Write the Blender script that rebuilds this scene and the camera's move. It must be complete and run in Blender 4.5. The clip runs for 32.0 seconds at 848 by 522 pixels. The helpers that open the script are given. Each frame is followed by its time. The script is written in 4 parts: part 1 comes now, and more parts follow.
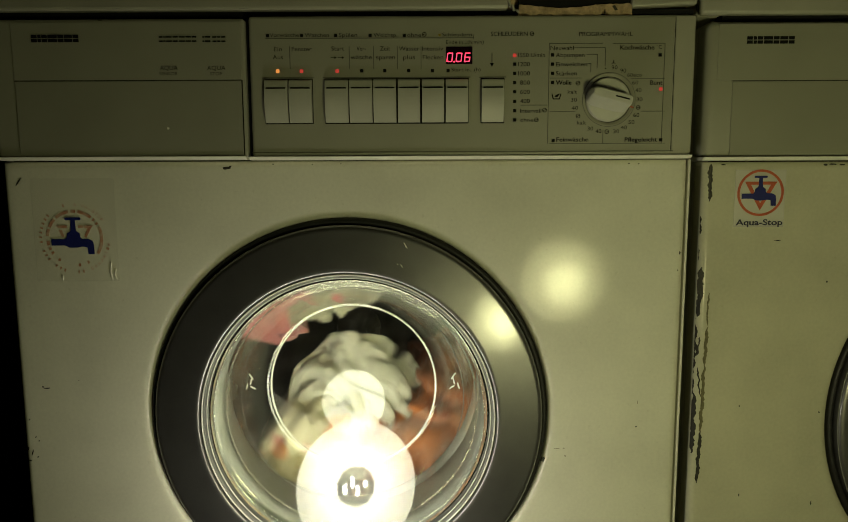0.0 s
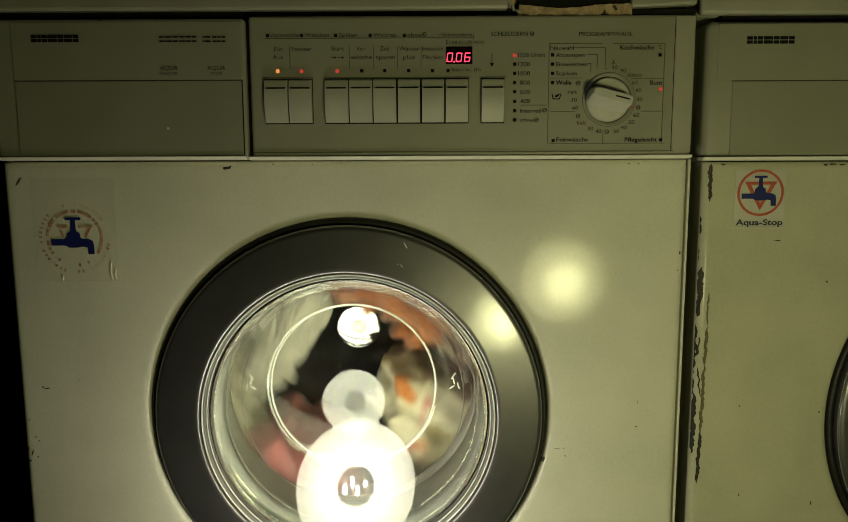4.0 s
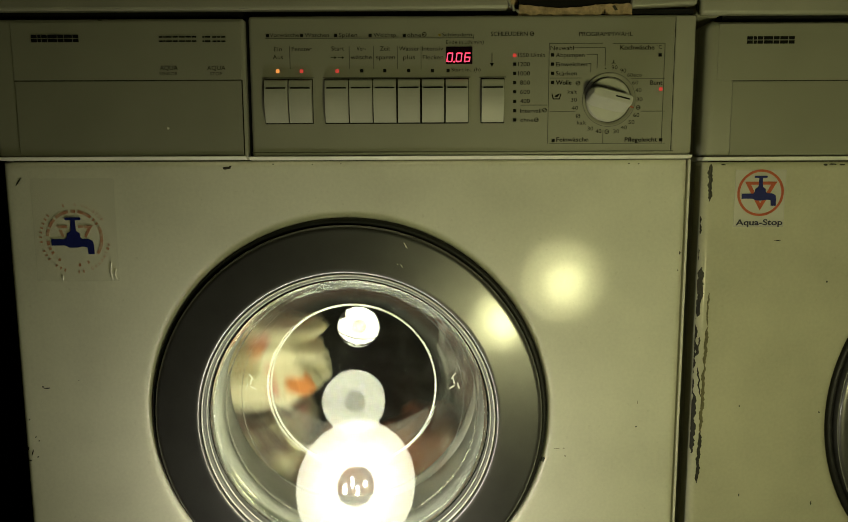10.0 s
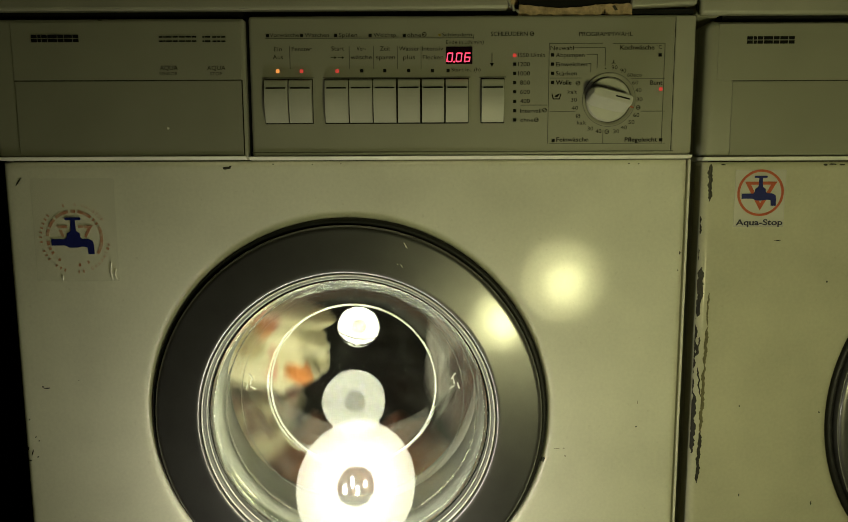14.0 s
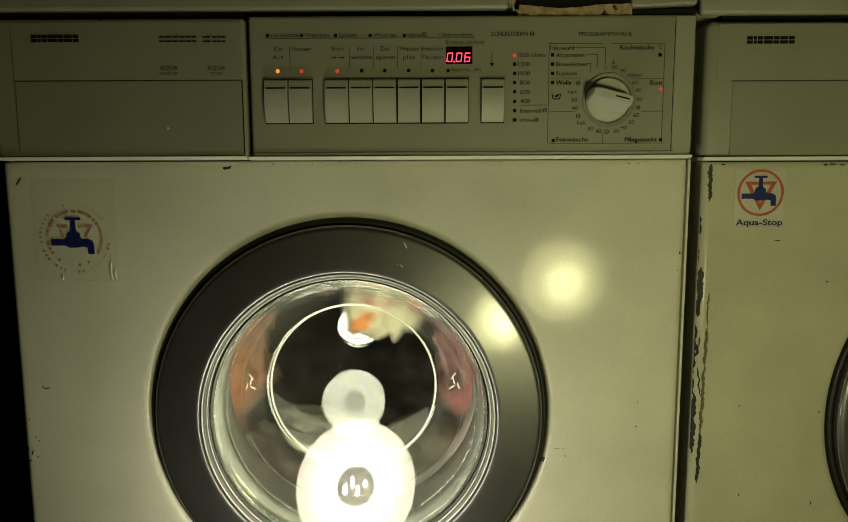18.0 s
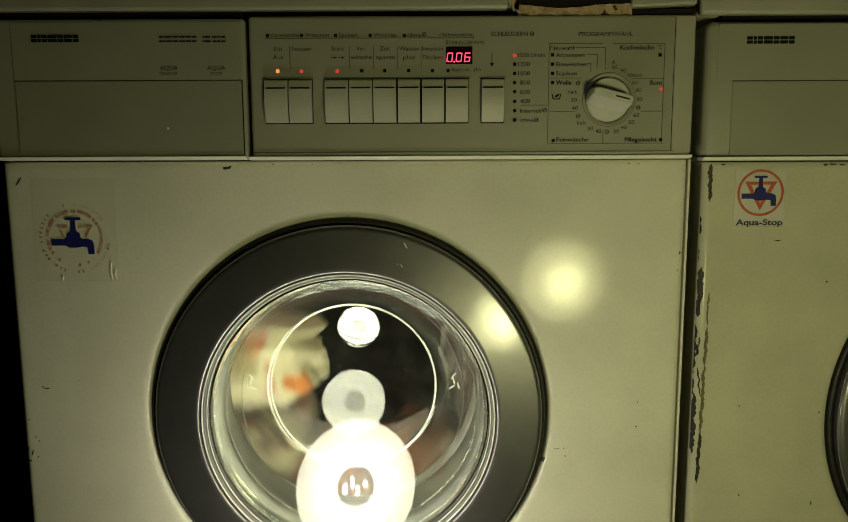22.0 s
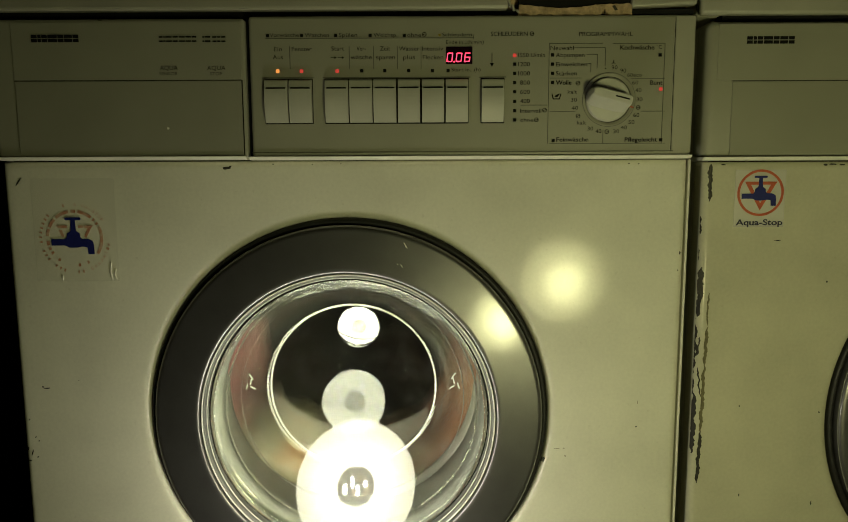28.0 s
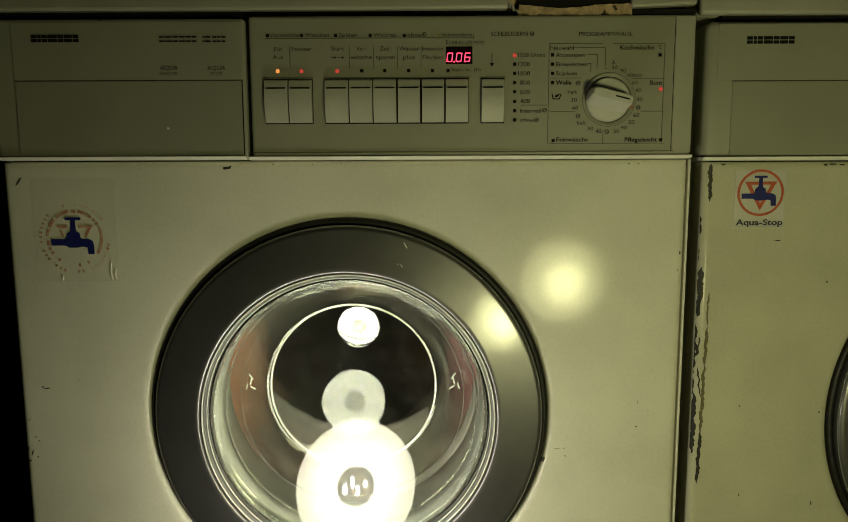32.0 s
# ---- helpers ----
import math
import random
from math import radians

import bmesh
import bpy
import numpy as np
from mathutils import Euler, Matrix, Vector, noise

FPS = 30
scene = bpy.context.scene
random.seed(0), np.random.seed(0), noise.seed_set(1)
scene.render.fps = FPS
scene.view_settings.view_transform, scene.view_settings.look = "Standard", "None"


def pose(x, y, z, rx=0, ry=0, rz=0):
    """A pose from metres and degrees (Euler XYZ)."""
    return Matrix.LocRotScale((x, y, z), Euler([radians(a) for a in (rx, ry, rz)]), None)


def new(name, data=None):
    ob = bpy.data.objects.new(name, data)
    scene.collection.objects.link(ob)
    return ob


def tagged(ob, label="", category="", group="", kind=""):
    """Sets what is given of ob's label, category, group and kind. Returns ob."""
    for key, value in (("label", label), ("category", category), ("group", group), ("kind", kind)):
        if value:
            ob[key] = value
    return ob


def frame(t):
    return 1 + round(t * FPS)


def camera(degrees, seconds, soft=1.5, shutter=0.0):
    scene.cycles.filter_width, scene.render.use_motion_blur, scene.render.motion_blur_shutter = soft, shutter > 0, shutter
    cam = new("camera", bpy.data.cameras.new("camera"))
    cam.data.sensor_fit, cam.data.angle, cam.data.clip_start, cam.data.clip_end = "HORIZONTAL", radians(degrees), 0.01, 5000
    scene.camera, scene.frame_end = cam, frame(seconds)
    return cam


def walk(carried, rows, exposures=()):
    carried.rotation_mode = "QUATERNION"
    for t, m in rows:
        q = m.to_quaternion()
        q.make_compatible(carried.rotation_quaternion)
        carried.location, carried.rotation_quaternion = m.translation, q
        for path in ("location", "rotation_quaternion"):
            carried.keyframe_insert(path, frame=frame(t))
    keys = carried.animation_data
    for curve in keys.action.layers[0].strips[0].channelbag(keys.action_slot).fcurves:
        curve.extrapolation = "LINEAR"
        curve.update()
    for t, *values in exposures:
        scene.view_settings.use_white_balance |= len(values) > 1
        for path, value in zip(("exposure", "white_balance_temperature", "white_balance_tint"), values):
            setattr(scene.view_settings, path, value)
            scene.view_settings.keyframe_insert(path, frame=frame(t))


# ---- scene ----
# The camera stands still before the machine.
cam = camera(68.0, 32.0, soft=0.65, shutter=0.45)
EYE = pose(0.0677, -0.5557, 0.6705, 90 - 6.787, 0.252, 0)
walk(cam, [(0.0, EYE), (32.0, EYE)], [(0.0, -0.3), (3.0, -0.22), (6.0, -0.08), (12.0, -0.04), (19.0, -0.03), (32.0, -0.04)])

# ---- world and light ----
dim = bpy.data.worlds.new("dim_cellar")
dim.use_nodes = True
dim.node_tree.nodes["Background"].inputs[0].default_value = (0.02, 0.02, 0.012, 1)
dim.node_tree.nodes["Background"].inputs[1].default_value = 0.05
scene.world = dim
LAMP = Vector((-0.012, -0.14, 0.347))       # reflector bulb low before the door
LAMP_FACE, LAMP_HEART, LAMP_CORE, LAMP_WIRE = 11.0, 42.0, 4.4, 280.0
SIDE_LAMP = Vector((0.322, -0.6, 0.4945))   # second bulb further back
SIDE_GLOW, SIDE_HEART = 14.5, 46.0
WHITE_LIGHT = (1.0, 0.95, 0.735)
GREEN_LIGHT = (1.0, 0.985, 0.47)


# ---- materials ----
def material(name, colour, rough=0.5, metal=0.0, vary=0.12, scale=60.0, bump=0.0, grain=900.0, spec=0.5, second=None, coat=0.0, specks=0.0, creases=0.0):
    """A surface whose colour wanders at two scales, with fine relief."""
    m = bpy.data.materials.new(name)
    m.use_nodes = True
    nt = m.node_tree
    b = nt.nodes["Principled BSDF"]
    b.inputs["Roughness"].default_value = rough
    b.inputs["Metallic"].default_value = metal
    b.inputs["Specular IOR Level"].default_value = spec
    b.inputs["Coat Weight"].default_value = coat
    tc = nt.nodes.new("ShaderNodeTexCoord")
    n1 = nt.nodes.new("ShaderNodeTexNoise")
    n1.inputs["Scale"].default_value = scale
    n1.inputs["Detail"].default_value = 6
    n2 = nt.nodes.new("ShaderNodeTexNoise")
    n2.inputs["Scale"].default_value = grain
    n2.inputs["Detail"].default_value = 3
    nt.links.new(tc.outputs["Object"], n1.inputs["Vector"])
    nt.links.new(tc.outputs["Object"], n2.inputs["Vector"])
    add = nt.nodes.new("ShaderNodeMath")
    add.operation = "MULTIPLY_ADD"
    add.inputs[1].default_value = 0.35
    nt.links.new(n2.outputs["Fac"], add.inputs[0])
    nt.links.new(n1.outputs["Fac"], add.inputs[2])
    ramp = nt.nodes.new("ShaderNodeValToRGB")
    other = second or tuple(c * (1 - vary) for c in colour)
    ramp.color_ramp.elements[0].position, ramp.color_ramp.elements[0].color = 0.42, (*other, 1)
    ramp.color_ramp.elements[1].position, ramp.color_ramp.elements[1].color = 0.85, (*colour, 1)
    nt.links.new(add.outputs[0], ramp.inputs[0])
    nt.links.new(ramp.outputs[0], b.inputs["Base Color"])
    if specks:
        n3 = nt.nodes.new("ShaderNodeTexNoise")
        n3.inputs["Scale"].default_value, n3.inputs["Detail"].default_value = 190, 2
        r3 = nt.nodes.new("ShaderNodeValToRGB")
        r3.color_ramp.elements[0].position, r3.color_ramp.elements[1].position = 0.66, 0.76
        r3.color_ramp.elements[1].color = (specks, specks, specks, 1)
        mix = nt.nodes.new("ShaderNodeMix")
        mix.data_type = "RGBA"
        nt.links.new(tc.outputs["Object"], n3.inputs["Vector"])
        nt.links.new(n3.outputs["Fac"], r3.inputs[0])
        nt.links.new(r3.outputs[0], mix.inputs["Factor"])
        nt.links.new(ramp.outputs[0], mix.inputs["A"])
        mix.inputs["B"].default_value = (0.3, 0.27, 0.17, 1)
        nt.links.new(mix.outputs["Result"], b.inputs["Base Color"])
    if bump:
        bp = nt.nodes.new("ShaderNodeBump")
        bp.inputs["Strength"].default_value = bump
        bp.inputs["Distance"].default_value = 0.001
        nt.links.new(n2.outputs["Fac"], bp.inputs["Height"])
        nt.links.new(bp.outputs[0], b.inputs["Normal"])
        if creases:
            n4 = nt.nodes.new("ShaderNodeTexNoise")
            n4.inputs["Scale"].default_value, n4.inputs["Detail"].default_value, n4.inputs["Distortion"].default_value = 38, 4, 1.6
            b2 = nt.nodes.new("ShaderNodeBump")
            b2.inputs["Strength"].default_value, b2.inputs["Distance"].default_value = creases, 0.012
            nt.links.new(tc.outputs["Object"], n4.inputs["Vector"])
            nt.links.new(n4.outputs["Fac"], b2.inputs["Height"])
            nt.links.new(b2.outputs[0], bp.inputs["Normal"])
    return m


def glowing(name, colour, strength):
    m = bpy.data.materials.new(name)
    m.use_nodes = True
    nt = m.node_tree
    nt.nodes.remove(nt.nodes["Principled BSDF"])
    e = nt.nodes.new("ShaderNodeEmission")
    e.inputs[0].default_value, e.inputs[1].default_value = (*colour, 1), strength
    nt.links.new(e.outputs[0], nt.nodes["Material Output"].inputs[0])
    return m


def fading(name, colour, heart, rim, radius, inner=0.25, outer=0.97):
    """A lit round face, brighter towards its middle."""
    m = glowing(name, colour, heart)
    nt = m.node_tree
    tc = nt.nodes.new("ShaderNodeTexCoord")
    sep = nt.nodes.new("ShaderNodeSeparateXYZ")
    com = nt.nodes.new("ShaderNodeCombineXYZ")
    far = nt.nodes.new("ShaderNodeVectorMath")
    far.operation = "LENGTH"
    span = nt.nodes.new("ShaderNodeMapRange")
    span.interpolation_type = "SMOOTHSTEP"
    span.inputs["From Min"].default_value, span.inputs["From Max"].default_value = inner * radius, outer * radius
    span.inputs["To Min"].default_value, span.inputs["To Max"].default_value = heart, rim
    nt.links.new(tc.outputs["Object"], sep.inputs[0])
    nt.links.new(sep.outputs["X"], com.inputs["X"])
    nt.links.new(sep.outputs["Z"], com.inputs["Z"])
    nt.links.new(com.outputs[0], far.inputs[0])
    nt.links.new(far.outputs["Value"], span.inputs["Value"])
    nt.links.new(span.outputs[0], nt.nodes["Emission"].inputs["Strength"])
    return m


def clear_glass(name, tint=(1, 1, 1), ior=1.5, rough=0.0, film_=0.0, wall=0.0):
    m = bpy.data.materials.new(name)
    m.use_nodes = True
    nt = m.node_tree
    nt.nodes.remove(nt.nodes["Principled BSDF"])
    g = nt.nodes.new("ShaderNodeBsdfGlass")
    g.inputs["Color"].default_value, g.inputs["IOR"].default_value = (*tint, 1), ior
    g.inputs["Roughness"].default_value = rough
    out = g.outputs[0]
    if film_:
        # a thin dried film of lime and soap
        d = nt.nodes.new("ShaderNodeBsdfDiffuse")
        d.inputs["Color"].default_value = (0.8, 0.78, 0.7, 1)
        tc = nt.nodes.new("ShaderNodeTexCoord")
        n = nt.nodes.new("ShaderNodeTexNoise")
        n.inputs["Scale"].default_value, n.inputs["Detail"].default_value = 60, 6
        k = nt.nodes.new("ShaderNodeMapRange")
        k.inputs["From Min"].default_value, k.inputs["From Max"].default_value = 0.48, 0.76
        k.inputs["To Min"].default_value, k.inputs["To Max"].default_value = (0.12 if not wall else 0.35) * film_, (2.4 if not wall else 1.0) * film_
        mix = nt.nodes.new("ShaderNodeMixShader")
        nt.links.new(tc.outputs["Object"], n.inputs["Vector"])
        nt.links.new(n.outputs["Fac"], k.inputs["Value"])
        amount = k.outputs[0]
        if wall:
            # haze of the wall's reflections, put into a denser film up the wall
            off = nt.nodes.new("ShaderNodeVectorMath")
            off.operation = "SUBTRACT"
            off.inputs[1].default_value = (-0.006, 0.0, 0.461)
            flat = nt.nodes.new("ShaderNodeVectorMath")
            flat.operation = "MULTIPLY"
            flat.inputs[1].default_value = (1, 0, 1)
            size = nt.nodes.new("ShaderNodeVectorMath")
            size.operation = "LENGTH"
            span = nt.nodes.new("ShaderNodeMapRange")
            span.inputs["From Min"].default_value, span.inputs["From Max"].default_value = 0.084, 0.112
            span.inputs["To Min"].default_value, span.inputs["To Max"].default_value = 1.0, wall
            times_ = nt.nodes.new("ShaderNodeMath")
            times_.operation = "MULTIPLY"
            nt.links.new(tc.outputs["Object"], off.inputs[0])
            nt.links.new(off.outputs[0], flat.inputs[0])
            nt.links.new(flat.outputs[0], size.inputs[0])
            nt.links.new(size.outputs["Value"], span.inputs["Value"])
            nt.links.new(span.outputs[0], times_.inputs[0])
            nt.links.new(amount, times_.inputs[1])
            amount = times_.outputs[0]
        nt.links.new(amount, mix.inputs["Fac"])
        nt.links.new(out, mix.inputs[1])
        nt.links.new(d.outputs[0], mix.inputs[2])
        out = mix.outputs[0]
    nt.links.new(out, nt.nodes["Material Output"].inputs[0])
    return m


def film(name, colour, solid):
    """Clear sticker foil, also the painted veil on the bowl."""
    m = bpy.data.materials.new(name)
    m.use_nodes = True
    nt = m.node_tree
    b = nt.nodes["Principled BSDF"]
    b.inputs["Base Color"].default_value, b.inputs["Roughness"].default_value = (*colour, 1), 0.35
    b.inputs["Alpha"].default_value = solid
    return m


def printed(name, ground, marks, scale=28.0, edge=0.56, sheen=0.3, fade=0.04, border=0.0):
    """Cloth with blotches of print and a fine weave."""
    m = material(name, ground, 0.9, 0, 0.2, 40, 0.25, 1400, 0.2, creases=0.55)
    nt = m.node_tree
    b = nt.nodes["Principled BSDF"]
    b.inputs["Sheen Weight"].default_value = sheen
    base = b.inputs["Base Color"].links[0].from_socket
    tc = nt.nodes.new("ShaderNodeTexCoord")
    last = base
    for k, c in enumerate(marks):
        mp = nt.nodes.new("ShaderNodeMapping")
        mp.inputs["Location"].default_value = (3.1 * k, 1.7 * k, 5.3 * k)
        n = nt.nodes.new("ShaderNodeTexNoise")
        n.inputs["Scale"].default_value, n.inputs["Detail"].default_value = scale, 1.0
        r = nt.nodes.new("ShaderNodeValToRGB")
        r.color_ramp.elements[0].position, r.color_ramp.elements[1].position = edge, edge + fade
        mix = nt.nodes.new("ShaderNodeMix")
        mix.data_type = "RGBA"
        nt.links.new(tc.outputs["Object"], mp.inputs["Vector"])
        nt.links.new(mp.outputs[0], n.inputs["Vector"])
        amount = n.outputs["Fac"]
        if border:
            # the print is denser along the hem, away from the middle of the cloth
            flat = nt.nodes.new("ShaderNodeVectorMath")
            flat.operation = "MULTIPLY"
            flat.inputs[1].default_value = (1, 0, 1)
            size = nt.nodes.new("ShaderNodeVectorMath")
            size.operation = "LENGTH"
            span = nt.nodes.new("ShaderNodeMapRange")
            span.inputs["From Min"].default_value, span.inputs["From Max"].default_value = 0.07, 0.13
            span.inputs["To Min"].default_value, span.inputs["To Max"].default_value = -0.4 * border, border
            plus = nt.nodes.new("ShaderNodeMath")
            nt.links.new(tc.outputs["Object"], flat.inputs[0])
            nt.links.new(flat.outputs[0], size.inputs[0])
            nt.links.new(size.outputs["Value"], span.inputs["Value"])
            nt.links.new(amount, plus.inputs[0])
            nt.links.new(span.outputs[0], plus.inputs[1])
            amount = plus.outputs[0]
        nt.links.new(amount, r.inputs[0])
        nt.links.new(r.outputs[0], mix.inputs["Factor"])
        nt.links.new(last, mix.inputs["A"])
        mix.inputs["B"].default_value = (*c, 1)
        last = mix.outputs["Result"]
    nt.links.new(last, b.inputs["Base Color"])
    return m


ENAMEL = material("cream_enamel", (0.76, 0.75, 0.615), 0.083, 0, 0.17, 11, 0.035, 330, 0.24, specks=0.14)
# Neighbour's darker enamel: the light's falling off is put into the colour.
DIM_ENAMEL = material("dimmed_enamel", (0.57, 0.555, 0.41), 0.11, 0, 0.2, 13, 0.07, 330, 0.2, specks=0.14)
FASCIA = material("fascia_plastic", (0.34, 0.338, 0.255), 0.4, 0, 0.1, 14, 0.15, 1600)
DRAWER = material("drawer_plastic", (0.315, 0.313, 0.236), 0.42, 0, 0.1, 14, 0.15, 1600)
TRIM = material("trim_plastic", (0.42, 0.415, 0.32), 0.35, 0, 0.15, 20, 0.1, 1200)
BUTTON = material("button_plastic", (0.5, 0.5, 0.42), 0.38, 0, 0.12, 30, 0.1, 1600)
EDGE = material("pale_edge", (0.84, 0.83, 0.72), 0.3, 0, 0.1, 30)
# Far paler than the fascia: the lit lower edge is put into this colour.
LIP = material("lit_lip_plastic", (0.86, 0.85, 0.75), 0.25, 0.0, 0.08, 30, 0.0, 900, 1.0)
SLOT = material("dark_slot", (0.016, 0.016, 0.014), 0.8, spec=0.1)
INK = material("dark_print", (0.012, 0.012, 0.011), 0.6, 0, 0.25, 300, spec=0.1)
FAINT = material("worn_print", (0.032, 0.031, 0.024), 0.6, 0, 0.35, 400, spec=0.15)
LINE = material("thin_print", (0.13, 0.128, 0.098), 0.5, 0, 0.3, 300)
RING = material("graphite_ring", (0.19, 0.188, 0.182), 0.42, 0.86, 0.2, 25, 0.05, 900, 0.6, coat=1.0)
RING.node_tree.nodes["Principled BSDF"].inputs["Coat Roughness"].default_value = 0.13
RUBBER = material("black_rubber", (0.014, 0.014, 0.013), 0.55, 0, 0.2, 60)
PALE_RIM = material("pale_rim", (0.23, 0.233, 0.215), 0.5, 0, 0.25, 30, 0.1)
GASKET = material("grey_gasket", (0.16, 0.162, 0.148), 0.5, 0, 0.25, 30, 0.1)
# Same steel as the drum; the dark it mirrors is put into the colour.
DARK_BACK = material("darkened_drum_back", (0.05, 0.048, 0.045), 0.3, 0.9, 0.2, 20, 0.02, 500)
STEEL = material("drum_steel", (0.3, 0.29, 0.27), 0.42, 0.9, 0.2, 20, 0.02, 500)
POLISHED = material("polished_drum_back", (0.34, 0.335, 0.32), 0.025, 1.0, 0.06, 20, 0.0, 500)
TUB = material("tub_dark", (0.03, 0.03, 0.03), 0.6)
CHIPBOARD = material("chipboard", (0.62, 0.46, 0.26), 0.9, 0, 0.55, 160, 0.8, 420)
BARE = material("bare_primer", (0.03, 0.028, 0.02), 0.7, 0, 0.5, 300)
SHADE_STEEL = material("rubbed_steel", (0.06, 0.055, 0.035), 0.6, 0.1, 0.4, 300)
SCUFF = material("brown_scuff", (0.36, 0.34, 0.25), 0.5, 0, 0.3, 300)
OLIVE_PRIMER = material("olive_primer", (0.17, 0.15, 0.07), 0.7, 0, 0.4, 300)
BLUE = material("blue_print", (0.014, 0.02, 0.15), 0.45, 0, 0.2, 200)
NAVY = material("navy_print", (0.012, 0.013, 0.045), 0.45, 0, 0.2, 200)
RED = material("red_print", (0.55, 0.12, 0.05), 0.45, 0, 0.2, 200)
WORN_RED = material("worn_red_print", (0.5, 0.2, 0.11), 0.5, 0, 0.3, 120, second=(0.62, 0.5, 0.36))
FOIL = film("clear_foil", (0.75, 0.74, 0.62), 0.07)
PALE_FOIL = film("pale_foil", (0.86, 0.84, 0.76), 0.5)
GLASS = clear_glass("door_glass", (0.99, 1.0, 0.985), film_=0.005)
BOWL_GLASS = clear_glass("bowl_glass", (0.985, 1.0, 0.98), 1.53, film_=0.0052, wall=15.0)
VEIL = film("pale_veil", (0.8, 0.78, 0.7), 0.1)
MILKY = material("milky_white", (0.8, 0.8, 0.74), 0.15, 0, 0.08, 80, 0, 900, 0.8)
DARK_SCREEN = material("dark_screen", (0.012, 0.004, 0.005), 0.15)
DIGIT = glowing("red_digit", (1.0, 0.06, 0.12), 2.3)
RED_LED = glowing("red_led", (1.0, 0.11, 0.07), 0.5)
AMBER_LED = glowing("amber_led", (1.0, 0.36, 0.08), 0.95)
DIM_AMBER = glowing("dim_amber", (0.5, 0.36, 0.03), 0.16)
KNOB = material("knob_plastic", (0.6, 0.6, 0.52), 0.3, 0, 0.1, 60)
LAMP_GLASS = fading("lit_frosted_glass", WHITE_LIGHT, LAMP_HEART, LAMP_FACE, 0.0455)
LAMP_BULB = glowing("lit_inner_bulb", WHITE_LIGHT, LAMP_CORE)
LAMP_SPARK = glowing("lit_filament", (1.0, 0.96, 0.8), LAMP_WIRE)
LAMP_GOLD = glowing("warm_filament_ring", (1.0, 0.76, 0.4), 14.0)
SIDE_BULB = fading("lit_side_bulb", GREEN_LIGHT, SIDE_HEART, SIDE_GLOW, 0.055, 0.45, 0.9)
LAMP_METAL = material("lamp_metal", (0.1, 0.1, 0.1), 0.4, 0.6)
CONCRETE = material("dark_concrete", (0.09, 0.085, 0.075), 0.9, 0, 0.3, 6, 0.4, 120)
PLASTER = material("dark_plaster", (0.06, 0.058, 0.05), 0.9, 0, 0.25, 4, 0.3, 90)

WHITE_CLOTH = printed("white_cotton", (0.6, 0.58, 0.52), [], sheen=0.2)
PINK_CLOTH = printed("pink_cotton", (0.47, 0.14, 0.155), [(0.36, 0.075, 0.095)], 18, 0.58)
ORANGE_CLOTH = printed("orange_cotton", (0.45, 0.145, 0.045), [(0.3, 0.08, 0.025)], 14, 0.57)
CREAM_CLOTH = printed("cream_print_cotton", (0.68, 0.62, 0.46), [(0.5, 0.15, 0.15), (0.55, 0.2, 0.06), (0.3, 0.25, 0.13)], 17, 0.62, fade=0.05, border=0.1)
BUSY_CLOTH = printed("busy_print_cotton", (0.4, 0.35, 0.24), [(0.36, 0.13, 0.11), (0.12, 0.07, 0.05)], 34, 0.55, fade=0.05)
BROWN_CLOTH = printed("brown_cotton", (0.09, 0.05, 0.04), [(0.16, 0.08, 0.05)], 20, 0.57)
OLIVE_CLOTH = printed("grey_olive_cotton", (0.36, 0.34, 0.26), [(0.25, 0.23, 0.18)], 18, 0.58)


# ---- shapes ----
def part(name, bm, mat, parent=None, label="", smooth=False):
    me = bpy.data.meshes.new(name)
    if smooth:
        for f in bm.faces:
            f.smooth = True
    bm.to_mesh(me)
    bm.free()
    me.materials.append(mat)
    ob = new(name, me)
    ob.parent = parent
    if label:
        ob["label"] = label
    return ob


def thing(name, label, category, group="", at=(0, 0, 0)):
    ob = new(name)
    ob.location = at
    ob.empty_display_size = 0.1
    return tagged(ob, label, category, group)


def box(x0, x1, y0, y1, z0, z1, bevel=0.0, bm=None, seg=2):
    bm = bm or bmesh.new()
    made = bmesh.ops.create_cube(bm, size=1.0)["verts"]
    bmesh.ops.transform(bm, verts=made, matrix=Matrix.Translation(((x0 + x1) / 2, (y0 + y1) / 2, (z0 + z1) / 2)) @ Matrix.Diagonal((abs(x1 - x0), abs(y1 - y0), abs(z1 - z0), 1)))
    if bevel:
        edges = list({e for v in made for e in v.link_edges})
        bmesh.ops.bevel(bm, geom=edges, offset=bevel, segments=seg, affect="EDGES", profile=0.5)
    return bm


def revolve(profile, cx=0.0, cz=0.0, seg=96, bm=None, closed=False):
    """A profile of (radius, y) turned round the line along y through cx, cz."""
    bm = bm or bmesh.new()
    rows = []
    for r, y in profile:
        if r < 1e-6:
            rows.append([bm.verts.new((cx, y, cz))])
        else:
            rows.append([bm.verts.new((cx + r * math.sin(2 * math.pi * k / seg), y, cz + r * math.cos(2 * math.pi * k / seg))) for k in range(seg)])
    pairs = list(zip(rows, rows[1:])) + ([(rows[-1], rows[0])] if closed else [])
    for a, b in pairs:
        for k in range(seg):
            q = [a[k % len(a)], a[(k + 1) % seg % len(a)], b[(k + 1) % seg % len(b)], b[k % len(b)]]
            q = [v for i, v in enumerate(q) if v not in q[:i]]
            if len(q) > 2:
                bm.faces.new(q)
    bmesh.ops.recalc_face_normals(bm, faces=bm.faces)
    return bm


